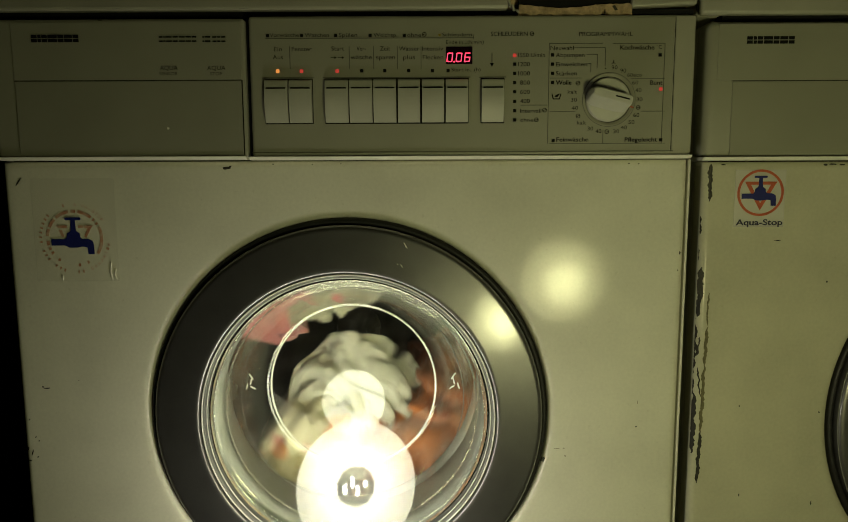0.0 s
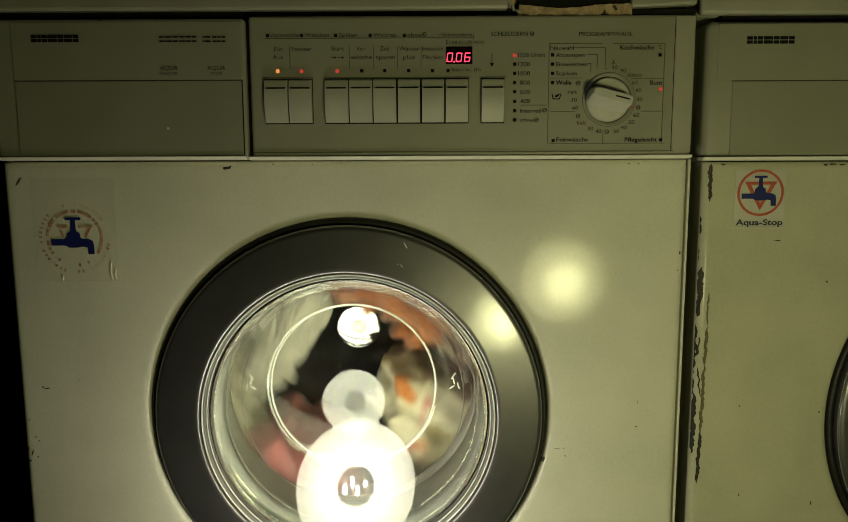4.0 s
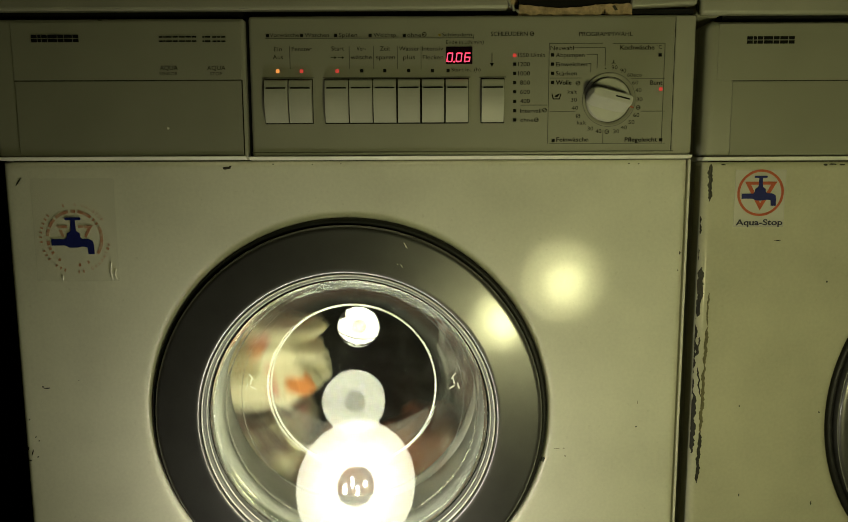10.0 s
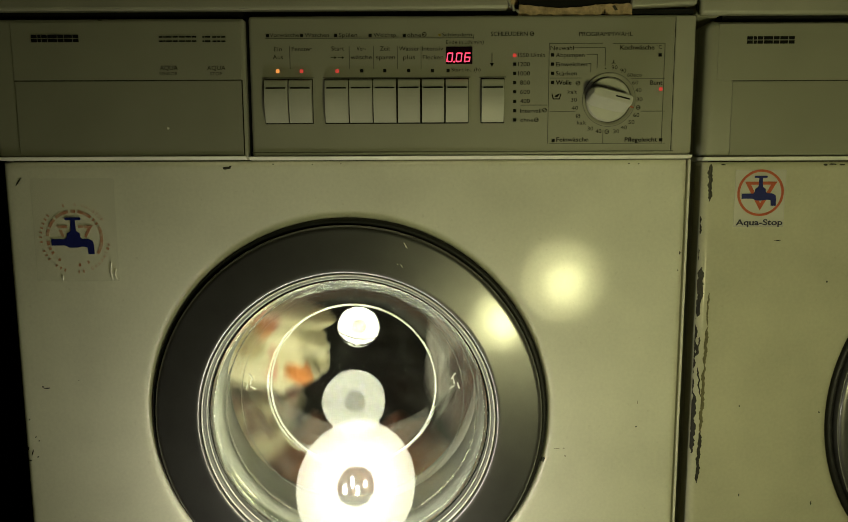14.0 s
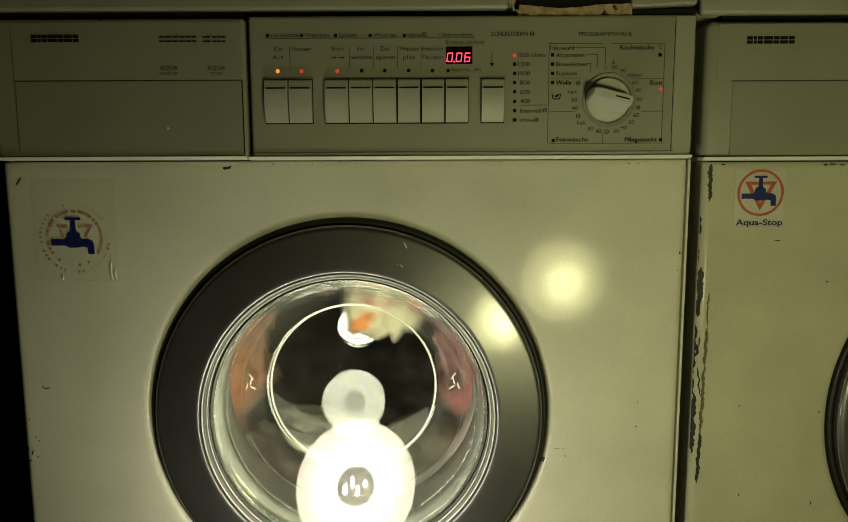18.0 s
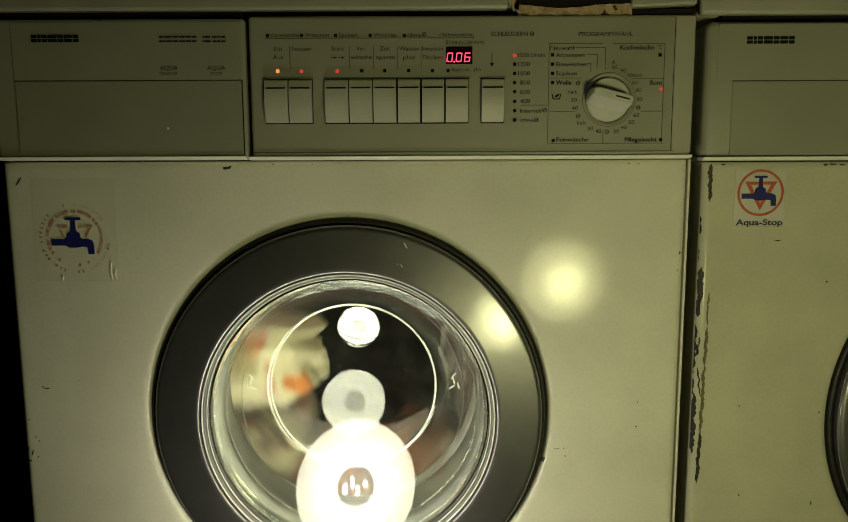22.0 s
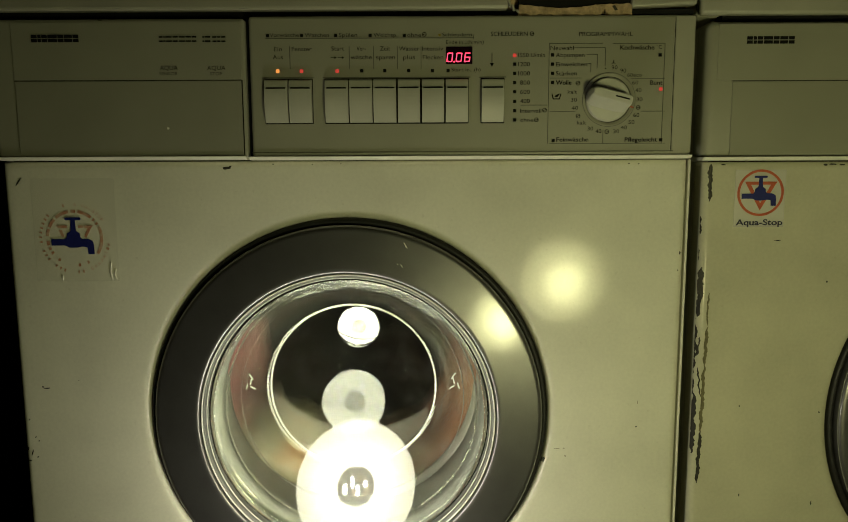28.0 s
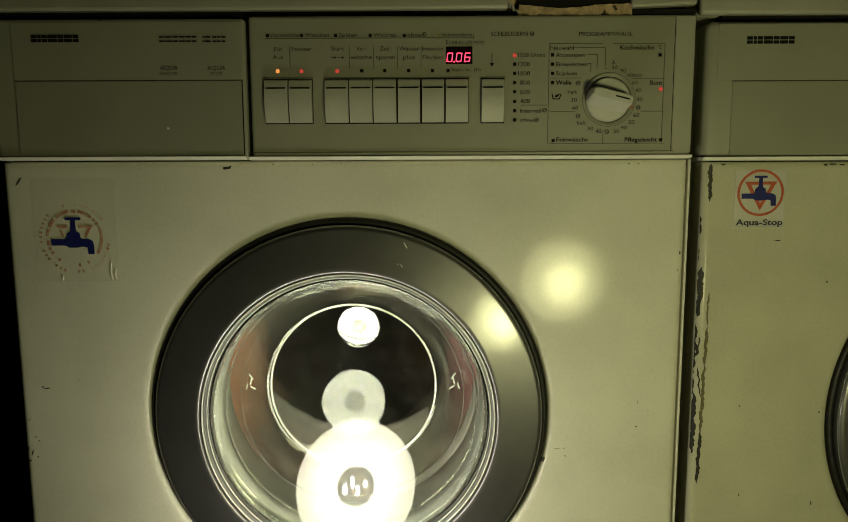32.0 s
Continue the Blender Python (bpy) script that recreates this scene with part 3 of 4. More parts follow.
def washing_machine(label, at, panel_left=0.302, **drawer):
    w = thing("washing_machine", label, "washing machine", "row of washing machines", at)
    cabinet(w)
    front_panel(w, panel_left)
    drawer_side(w, **drawer)
    f = part("control_fascia", box(-0.0803, 0.2978, FACE, 0.02, 0.6955, 0.8135, 0.003, seg=3), FASCIA, w, "control fascia with printed words")
    part("lower_lip", moulding(-0.0828, 0.2985, 0.6935, 0.6965), LIP, f, "lower edge, its lit look put into a pale colour")
    part("fascia_joint", box(-0.0833, -0.0806, -0.001, 0.018, 0.6955, 0.811), SLOT, w)
    part("fascia_shadow_gap", box(-0.296, 0.296, 0.008, 0.018, 0.6915, 0.6954), SLOT, w)
    part("lid_gap", box(-0.296, 0.296, 0.0072, 0.018, 0.8055, 0.8213), SLOT, w)
    door(w)
    return w, f


machine, fascia = washing_machine("cream washing machine, door closed, laundry spinning behind its round glass", (0, 0, 0))
worktop(machine, True)
neighbour, neighbour_fascia = washing_machine("cream washing machine with chipped paint beside the running one", (0.6215, 0.0, -0.0025), 0.3085, dx=-0.0106, left=-0.3135, soft_edge=0.0072, top=0.8108, mark_shift=-0.0066, plate=0.013)
worktop(neighbour, False)


# ---- control fascia of the running machine ----
def controls(f):
    y = FACE - 0.0005


    def square(x, z, s=0.0027, mat=INK):
        part("indicator", box(x - s / 2, x + s / 2, FACE - 0.0006, FACE + 0.0004, z - s / 2, z + s / 2, 0.0002), mat, f)

    def stroke(x0, z0, x1, z1, wide=0.0005, mat=LINE):
        if abs(x1 - x0) > abs(z1 - z0):
            bm = box(x0, x1, y, y + 0.0004, z0 - wide / 2, z0 + wide / 2)
        else:
            bm = box(x0 - wide / 2, x0 + wide / 2, y, y + 0.0004, z0, z1)
        part("printed_line", bm, mat, f)

    def swirl(x, z, r=0.0019):
        bm = revolve([(r, y + 0.0003), (r, y), (r - 0.0005, y), (r - 0.0005, y + 0.0003)], x, z, 20)
        for a in (0.3, 3.4):
            box(x + 0.4 * r * math.cos(a) - 0.0006, x + 0.4 * r * math.cos(a) + 0.0006, y, y + 0.0003, z + 0.4 * r * math.sin(a) - 0.0003, z + 0.4 * r * math.sin(a) + 0.0003, 0, bm)
        part("spin_symbol", bm, FAINT, f)

    lettering("Vorwäsche", -0.0621, -0.0374, 0.7978, 0.0032, y, FAINT, f)
    lettering("Waschen", -0.0324, -0.0119, 0.7977, 0.0032, y, FAINT, f)
    lettering("Spülen", -0.0036, 0.0119, 0.7976, 0.0032, y, FAINT, f)
    lettering("Weichsp.", 0.0256, 0.0457, 0.7975, 0.0032, y, FAINT, f)
    lettering("ohne", 0.0539, 0.0658, 0.7974, 0.0032, y, FAINT, f)
    lettering("Schleudern", 0.0836, 0.1087, 0.7976, 0.0032, y, FAINT, f)
    lettering("Ende in...(h:min)", 0.0868, 0.1188, 0.7914, 0.0028, y, FAINT, f)
    lettering("Start in...(h)", 0.0914, 0.1162, 0.7688, 0.0032, y, FAINT, f)
    lettering("SCHLEUDERN", 0.1247, 0.1557, 0.7979, 0.0037, y, INK, f)
    lettering("PROGRAMMWAHL", 0.1991, 0.2444, 0.7975, 0.0037, y, INK, f)
    lettering("Ein", -0.0588, -0.0520, 0.7863, 0.0037, y, FAINT, f)
    lettering("Aus", -0.0600, -0.0512, 0.7797, 0.0037, y, FAINT, f)
    lettering("Fenster", -0.0437, -0.0268, 0.7863, 0.0037, y, FAINT, f)
    lettering("Start", -0.0103, 0.0007, 0.7866, 0.0037, y, FAINT, f)
    lettering("Vor-", 0.0112, 0.0190, 0.7865, 0.0037, y, FAINT, f)
    lettering("wäsche", 0.0061, 0.0240, 0.7794, 0.0037, y, FAINT, f)
    lettering("Zeit", 0.0309, 0.0396, 0.7864, 0.0037, y, FAINT, f)
    lettering("sparen", 0.0276, 0.0437, 0.7793, 0.0037, y, FAINT, f)
    lettering("Wasser", 0.0469, 0.0643, 0.7863, 0.0037, y, FAINT, f)
    lettering("plus", 0.0506, 0.0606, 0.7792, 0.0037, y, FAINT, f)
    lettering("Intensiv", 0.0666, 0.0845, 0.7862, 0.0037, y, FAINT, f)
    lettering("Flecken", 0.0671, 0.0845, 0.7791, 0.0037, y, FAINT, f)
    lettering("1550 U/min", 0.1478, 0.1707, 0.7805, 0.0037, y, FAINT, f)
    lettering("1200", 0.1479, 0.1580, 0.7730, 0.0037, y, FAINT, f)
    lettering("1000", 0.1480, 0.1581, 0.7654, 0.0037, y, FAINT, f)
    lettering("800", 0.1499, 0.1582, 0.7578, 0.0037, y, FAINT, f)
    lettering("600", 0.1500, 0.1583, 0.7501, 0.0037, y, FAINT, f)
    lettering("400", 0.1501, 0.1584, 0.7425, 0.0037, y, FAINT, f)
    lettering("Intervall", 0.1502, 0.1683, 0.7343, 0.0037, y, FAINT, f)
    lettering("ohne", 0.1503, 0.1615, 0.7266, 0.0032, y, FAINT, f)
    lettering("Neuwahl", 0.1752, 0.1948, 0.7862, 0.0037, y, FAINT, f)
    lettering("Abpumpen", 0.1798, 0.2042, 0.7804, 0.0037, y, FAINT, f)
    lettering("Einweichen", 0.1800, 0.2066, 0.7728, 0.0037, y, FAINT, f)
    lettering("Stärken", 0.1802, 0.1981, 0.7653, 0.0037, y, FAINT, f)
    lettering("Wolle", 0.1803, 0.1937, 0.7577, 0.0037, y, INK, f, 0.012)
    lettering("Kochwäsche", 0.2342, 0.2631, 0.7864, 0.0037, y, INK, f, 0.012)
    lettering("°C", 0.2649, 0.2695, 0.7867, 0.0032, y, FAINT, f)
    lettering("Bunt", 0.2605, 0.2711, 0.7573, 0.0037, y, INK, f, 0.012)
    lettering("Feinwäsche", 0.1817, 0.2092, 0.7100, 0.0037, y, INK, f, 0.012)
    lettering("Pflegeleicht", 0.2404, 0.2684, 0.7097, 0.0037, y, INK, f, 0.008)
    lettering("kalt", 0.1906, 0.1985, 0.7500, 0.0034, y, FAINT, f)
    lettering("30", 0.1935, 0.1986, 0.7432, 0.0034, y, FAINT, f)
    lettering("40", 0.1942, 0.1997, 0.7364, 0.0034, y, FAINT, f)
    lettering("kalt", 0.1991, 0.2070, 0.7241, 0.0034, y, FAINT, f)
    lettering("30", 0.2081, 0.2132, 0.7191, 0.0034, y, FAINT, f)
    lettering("40", 0.2151, 0.2202, 0.7168, 0.0034, y, FAINT, f)
    lettering("30", 0.2304, 0.2355, 0.7167, 0.0034, y, FAINT, f)
    lettering("40", 0.2368, 0.2419, 0.7199, 0.0034, y, FAINT, f)
    lettering("50", 0.2432, 0.2483, 0.7244, 0.0034, y, FAINT, f)
    lettering("60", 0.2472, 0.2523, 0.7303, 0.0034, y, FAINT, f)
    lettering("30", 0.2495, 0.2546, 0.7434, 0.0034, y, FAINT, f)
    lettering("40", 0.2483, 0.2534, 0.7511, 0.0034, y, FAINT, f)
    lettering("60", 0.2453, 0.2504, 0.7574, 0.0034, y, FAINT, f)
    lettering("60eco", 0.2409, 0.2534, 0.7637, 0.0032, y, FAINT, f)
    lettering("90", 0.2348, 0.2399, 0.7673, 0.0034, y, FAINT, f)
    lettering("90", 0.2274, 0.2324, 0.7700, 0.0034, y, FAINT, f)
    for x, z in ((0.0685, 0.7978), (0.1594, 0.7978), (0.1711, 0.7347), (0.1642, 0.7266), (0.1992, 0.7571), (0.1999, 0.7296), (0.2249, 0.7163), (0.2511, 0.7366)):
        swirl(x, z)
    for x, z in ((-0.0639, 0.7974), (-0.0352, 0.7973), (-0.0064, 0.7972), (0.0228, 0.7971), (0.0516, 0.7969), (0.0151, 0.7682), (0.0348, 0.7682), (0.0551, 0.7681), (0.0753, 0.7680), (0.0886, 0.7679), (0.1451, 0.7730), (0.1452, 0.7654), (0.1453, 0.7578), (0.1454, 0.7502), (0.1455, 0.7421), (0.1456, 0.7344), (0.1457, 0.7266), (0.1771, 0.7805), (0.1772, 0.7729), (0.1774, 0.7653), (0.1775, 0.7577), (0.1790, 0.7091), (0.2683, 0.7801), (0.2716, 0.7092)):
        square(x, z)
    part("indicator_lamp", box(0.0804, 0.0822, FACE - 0.0006, FACE + 0.0004, 0.7964, 0.7981, 0.0002), DIM_AMBER, f)
    for k, (x, z) in enumerate(((-0.0562, 0.7681), (-0.0360, 0.7680), (-0.0056, 0.7679), (0.1450, 0.7802), (0.2699, 0.7519))):
        bm = box(x - 0.0015, x + 0.0015, FACE - 0.0009, FACE + 0.0003, z - 0.0015, z + 0.0015, 0.0005)
        part("indicator_lamp", bm, RED_LED if k else AMBER_LED, f, "lit red indicator" if k else "lit amber indicator", True)
    # rules round the words
    for a, b in (((-0.0659, 0.7948), (0.1106, 0.7940)), ((0.1506, 0.7389), (0.1733, 0.7388)), ((0.1742, 0.7898), (0.2195, 0.7896)), ((0.2277, 0.7896), (0.2721, 0.7894)), ((0.1758, 0.7064), (0.2755, 0.7060)), ((0.1752, 0.7613), (0.2023, 0.7612)), ((0.1757, 0.7333), (0.1970, 0.7332)), ((0.2443, 0.7605), (0.2728, 0.7604)), ((0.2535, 0.7334), (0.2739, 0.7334)), ((0.1948, 0.7862), (0.2219, 0.7860)), ((0.2060, 0.7808), (0.2151, 0.7808)), ((0.2071, 0.7732), (0.2098, 0.7732))):
        stroke(a[0], a[1], b[0], b[1])
    for a, b in (((-0.0455, 0.7885), (-0.0460, 0.7698)), ((0.0049, 0.7883), (0.0045, 0.7696)), ((0.0255, 0.7882), (0.0252, 0.7695)), ((0.0456, 0.7881), (0.0454, 0.7695)), ((0.0657, 0.7880), (0.0656, 0.7694)), ((0.1101, 0.7976), (0.1101, 0.7940)), ((0.1742, 0.7898), (0.1758, 0.7064)), ((0.2721, 0.7894), (0.2755, 0.7060)), ((0.2216, 0.7181), (0.2219, 0.7062)), ((0.2219, 0.7860), (0.2223, 0.7714)), ((0.2151, 0.7808), (0.2155, 0.7696)), ((0.2098, 0.7732), (0.2100, 0.7661))):
        stroke(a[0], b[1], b[0], a[1])
    # arrows
    for x0, x1 in ((-0.0109, -0.0063), (-0.0045, 0.0001)):
        z = 0.7790
        bm = box(x0, x1, y, y + 0.0003, z - 0.0002, z + 0.0002)
        prism([(x1 - 0.0014, z + 0.0011), (x1 + 0.0002, z), (x1 - 0.0014, z - 0.0011)], y, y + 0.0003, bm)
        part("printed_arrow", bm, FAINT, f)
    xa = 0.1258
    bm = box(xa - 0.0003, xa + 0.0003, y, y + 0.0003, 0.7722, 0.7825)
    prism([(xa - 0.0017, 0.7740), (xa + 0.0017, 0.7740), (xa, 0.7709)], y, y + 0.0003, bm)
    part("printed_arrow", bm, INK, f)
    # wash tub symbol
    bx, bz = (0.1810, 0.7464)
    bm = prism([(bx - 0.0042, bz + 0.002), (bx - 0.003, bz - 0.0028), (bx + 0.003, bz - 0.0028), (bx + 0.0042, bz + 0.002), (bx + 0.0034, bz + 0.002), (bx + 0.0024, bz - 0.002), (bx - 0.0024, bz - 0.002), (bx - 0.0034, bz + 0.002)], y, y + 0.0003)
    prism([(bx - 0.0018, bz - 0.0008), (bx + 0.0012, bz - 0.0008), (bx + 0.003, bz + 0.0022), (bx - 0.0006, bz + 0.0008)], y, y + 0.0003, bm)
    part("wash_symbol", bm, INK, f)
    tx, tz = 0.2291, 0.7744
    bm = prism([(tx - 0.0019, tz - 0.0012), (tx + 0.0019, tz - 0.0012), (tx + 0.0013, tz - 0.0006), (tx - 0.0013, tz - 0.0006)], y, y + 0.0003)
    prism([(tx - 0.0003, tz - 0.0006), (tx + 0.0003, tz - 0.0006), (tx + 0.0003, tz + 0.0016), (tx - 0.0003, tz + 0.0016)], y, y + 0.0003, bm)
    part("wash_symbol", bm, FAINT, f)
    square(0.2224, 0.7691, 0.001, FAINT)
    # inset end line of the plate
    part("plate_edge", box(0.2796, 0.2800, FACE - 0.0005, FACE + 0.0003, 0.6995, 0.8114), TRIM, f)
    part("plate_edge", box(0.2800, 0.2806, FACE - 0.0003, FACE + 0.0003, 0.6995, 0.8114), FAINT, f)
    part("end_cap", box(0.2808, 0.2974, FACE - 0.0007, FACE + 0.002, 0.6985, 0.812, 0.0006), TRIM, f, "plain end cap")
    part("plate_edge", box(-0.0803, 0.2823, FACE - 0.0008, FACE + 0.0003, 0.6995, 0.7002), LINE, f)
    # display
    s = part("display", box(0.0868, 0.1092, FACE - 0.0012, FACE + 0.001, 0.7732, 0.7875, 0.0004), DARK_SCREEN, f, "dark display with glowing red digits")
    segments = {"0": "abcdef", "6": "acdefg"}
    for text, cx_, cz_ in (("0", 0.0900, 0.7786), ("0", 0.0978, 0.7786), ("6", 0.1049, 0.7786)):
        w, h, tk, lean = 0.0021, 0.0034, 0.0008, 0.12
        bm = bmesh.new()
        for g in segments[text]:
            (u0, v0, u1, v1) = {"a": (-1, 1, 1, 1), "b": (1, 0, 1, 1), "c": (1, -1, 1, 0), "d": (-1, -1, 1, -1), "e": (-1, -1, -1, 0), "f": (-1, 0, -1, 1), "g": (-1, 0, 1, 0)}[g]
            if u0 == u1:
                pts = [(u0 * w - tk / 2, v0 * h), (u0 * w + tk / 2, v0 * h), (u0 * w + tk / 2, v1 * h), (u0 * w - tk / 2, v1 * h)]
            else:
                pts = [(u0 * w, v0 * h - tk / 2), (u1 * w, v0 * h - tk / 2), (u1 * w, v0 * h + tk / 2), (u0 * w, v0 * h + tk / 2)]
            prism([(cx_ + p + lean * q, cz_ + q) for p, q in pts], FACE - 0.0018, FACE - 0.0013, bm)
        part("digit", bm, DIGIT, s)
    dx, dz = (0.0937, 0.7750)
    part("decimal_point", box(dx - 0.0006, dx + 0.0006, FACE - 0.0018, FACE - 0.0013, dz - 0.0006, dz + 0.0006), DIGIT, s)


def buttons(f):
    zt, zb = 0.7606, 0.7244

    def key(x0, x1, up=0.0):
        # a slightly barrelled face with eased ends
        side = [(FACE + 0.002, zt), (FACE - 0.0022, zt), (FACE - 0.0028, zt - 0.0006)]
        side += [(FACE - 0.0008 - 0.0045 * math.sin(math.pi * (0.2 + 0.72 * q / 10)), zt - 0.0012 + q / 10 * (zb - zt + 0.0018)) for q in range(11)]
        side += [(FACE + 0.002, zb)]
        bm = bmesh.new()
        ends = [[bm.verts.new((x, y, z)) for y, z in side] for x in (x0 + 0.0003, x1 - 0.0003)]
        for q in range(len(side)):
            p = (q + 1) % len(side)
            bm.faces.new((ends[0][q], ends[0][p], ends[1][p], ends[1][q]))
        bm.faces.new(ends[0])
        bm.faces.new(ends[1][::-1])
        bmesh.ops.recalc_face_normals(bm, faces=bm.faces)
        b = part("button", bm, BUTTON, f, "pale push button")
        xm = (x0 + x1) / 2
        part("button_mark", box(xm - 0.0082, xm + 0.0082, FACE - 0.0058, FACE - 0.004, zt - 0.0078, zt - 0.0068), INK, b)
        return b

    def frame_(x0, x1):
        part("button_well", box(x0 + 0.0006, x1 - 0.0006, FACE - 0.0004, FACE + 0.0008, zb - 0.0006, zt + 0.0012, 0.0002), SLOT, f)
        part("well_edge", box(x0 - 0.0007, x1 + 0.0007, FACE - 0.0010, FACE + 0.0004, zt + 0.0015, zt + 0.002), LINE, f)

    frame_(-0.0686, -0.0260)
    frame_(-0.0172, 0.1067)
    frame_(0.1159, 0.1372)
    for a, b in ((-0.0676, -0.0473), (-0.0468, -0.0270), (-0.0163, 0.0040), (0.0045, 0.0244), (0.0248, 0.0447), (0.0456, 0.0650), (0.0660, 0.0854), (0.0863, 0.1057), (0.1168, 0.1362)):
        key(a, b)


def dial(parent):
    cx_, cz_ = (0.2258, 0.7432)
    d = part("dial", revolve([(0.0226, FACE + 0.002), (0.0226, FACE - 0.0004), (0.0221, FACE - 0.001), (0.0214, FACE - 0.0008), (0.0194, FACE - 0.0002), (0.0188, FACE + 0.0006), (0.0, FACE + 0.0006)], cx_, cz_, 64), DRAWER, parent, "programme dial", True)
    part("dial_edge", hoop(0.0225, 0.0002, cx_, FACE - 0.0008, cz_, 64, 6), LINE, d)
    part("dial_groove", hoop(0.0189, 0.0003, cx_, FACE - 0.0001, cz_, 64, 6), FAINT, d)
    knob = part("knob", revolve([(0.0184, FACE - 0.0002), (0.0183, FACE - 0.0026), (0.0178, FACE - 0.0036), (0.0170, FACE - 0.004), (0.0, FACE - 0.004)], cx_ - 0.0012, cz_ - 0.0002, 64), KNOB, d, "round pale knob with a bar grip")
    # bar grip: rounded ends, sides drawn in towards its top
    n, rows, bm = 40, [], bmesh.new()
    for high, long_, up, low in ((0.0, 0.0177, 0.0062, 0.0092), (0.004, 0.0177, 0.006, 0.0082), (0.0125, 0.0173, 0.0052, 0.0042), (0.0146, 0.0167, 0.0047, 0.0034), (0.0154, 0.0157, 0.0038, 0.0025)):
        ring = []
        for k in range(n):
            a = 2 * math.pi * k / n
            c, s = math.cos(a), math.sin(a)
            ring.append(bm.verts.new((long_ * math.copysign(abs(c) ** 0.42, c), -high, (up if s > 0 else low) * math.copysign(abs(s) ** 0.42, s))))
        rows.append(ring)
    for a, b in zip(rows, rows[1:]):
        for k in range(n):
            bm.faces.new((a[k], a[(k + 1) % n], b[(k + 1) % n], b[k]))
    bm.faces.new(rows[-1])
    bmesh.ops.recalc_face_normals(bm, faces=bm.faces)
    g = part("knob_grip", bm, KNOB, knob)
    g.matrix_basis = pose(cx_ - 0.0016, FACE - 0.004, cz_ + 0.0004, 0, 14, 0)
    m = part("knob_mark", box(0.002, 0.0138, -0.0002, 0.0006, -0.0006, 0.0006), INK, knob)
    m.matrix_basis = pose(cx_ - 0.0016, FACE - 0.0195, cz_ + 0.0012, 0, 14, 0)
    r = part("dial_mark", box(0.0186, 0.0222, -0.0002, 0.0006, -0.0005, 0.0005), RED, d)
    r.matrix_basis = pose(cx_, FACE - 0.0012, cz_, 0, 18, 0)


controls(fascia)
buttons(fascia)
dial(fascia)


# ---- stickers ----
def stickers():
    s = part("sticker", box(-0.2776, -0.2045, -0.0004, 0.0002, 0.5877, 0.6787), FOIL, machine, "clear worn sticker with a blue tap and faded red ring")
    cx_, cz_ = (-0.2419, 0.6260)
    tap_emblem(s, cx_, cz_, 0.0243, -0.0006, BLUE, WORN_RED, True)
    rnd = random.Random(2)
    for word, first, step in (("AQUA-STOP", 4, 6.6), ("GARANTIE", 152, -7.4)):
        for k, letter in enumerate(word):
            a = radians(first + step * k)
            if letter == "Q":
                continue
            lettering(letter, cx_ + 0.0301 * math.sin(a) - 0.0011, cx_ + 0.0301 * math.sin(a) + 0.0011, cz_ + 0.0301 * math.cos(a), 0.0029, -0.0007, WORN_RED, s, 0, math.degrees(a) + (180 if step < 0 else 0) if step > 0 else math.degrees(a) - 180)
    for k in range(24):
        a = radians(168 + 8.0 * k)
        if rnd.random() < 0.35:
            continue
        bar = part("worn_letter", prism([(-0.0007, -0.0013), (0.0007, -0.0013), (0.0007, 0.0013), (-0.0007, 0.0013)], 0, 0.0001), WORN_RED, s)
        bar.matrix_basis = pose(cx_ + 0.0301 * math.sin(a), -0.0006, cz_ + 0.0301 * math.cos(a), 0, math.degrees(a), 0)
    for (px, pz), h, t in (((-0.2107, 0.5963), 0.016, 4), ((-0.2069, 0.5939), 0.009, -8), ((-0.2550, 0.5907), 0.004, 40)):
        part("foil_wrinkle", tube([(px, -0.0006, pz + h / 2), (px + 0.001 * math.sin(t), -0.0011, pz), (px + 0.0004, -0.0006, pz - h / 2)], 0.0007, 6), EDGE, s)
    # neighbour's sticker, in the neighbour's own space
    ox = 0.6215
    s = part("sticker", box(0.3407 - ox, 0.3850 - ox, -0.0004, 0.0002, 0.6334 + 0.0025, 0.6836 + 0.0025), PALE_FOIL, neighbour, "small square sticker with a blue tap in a red ring")
    cx_, cz_ = (0.3632, 0.6634)
    tap_emblem(s, cx_ - ox, cz_ + 0.0025, 0.0196, -0.0006, BLUE, RED, False)
    lettering("Aqua-Stop", 0.3427 - ox, 0.3839 - ox, 0.6377 + 0.0025, 0.0052, -0.0008, NAVY, s, 0.013)


stickers()


# ---- drum ----
DRUM_YAW = 4.15
drum = part("drum", revolve([(0.16, 0.106), (0.235, 0.104), (0.243, 0.112), (0.245, 0.125), (0.245, 0.36), (0.2405, 0.369), (0.2425, 0.374), (0.25, 0.36), (0.25, 0.12), (0.24, 0.1), (0.158, 0.102)], 0, 0, 128, None, True), STEEL, machine, "stainless steel drum", True)
part("drum_mouth", revolve([(0.1345, 0.1085), (0.1345, 0.1115), (0.163, 0.1115), (0.163, 0.1085)], 0, 0, 96, None, True), STEEL, drum, "rolled drum mouth", True)
part("drum_back", revolve([(0.239, 0.35), (0.236, 0.352), (0.0325, 0.3722), (0.0325, 0.376), (0.239, 0.375)], 0, 0, 96, None, True), DARK_BACK, drum, "steel drum back, darkened for the unlit inside", True)
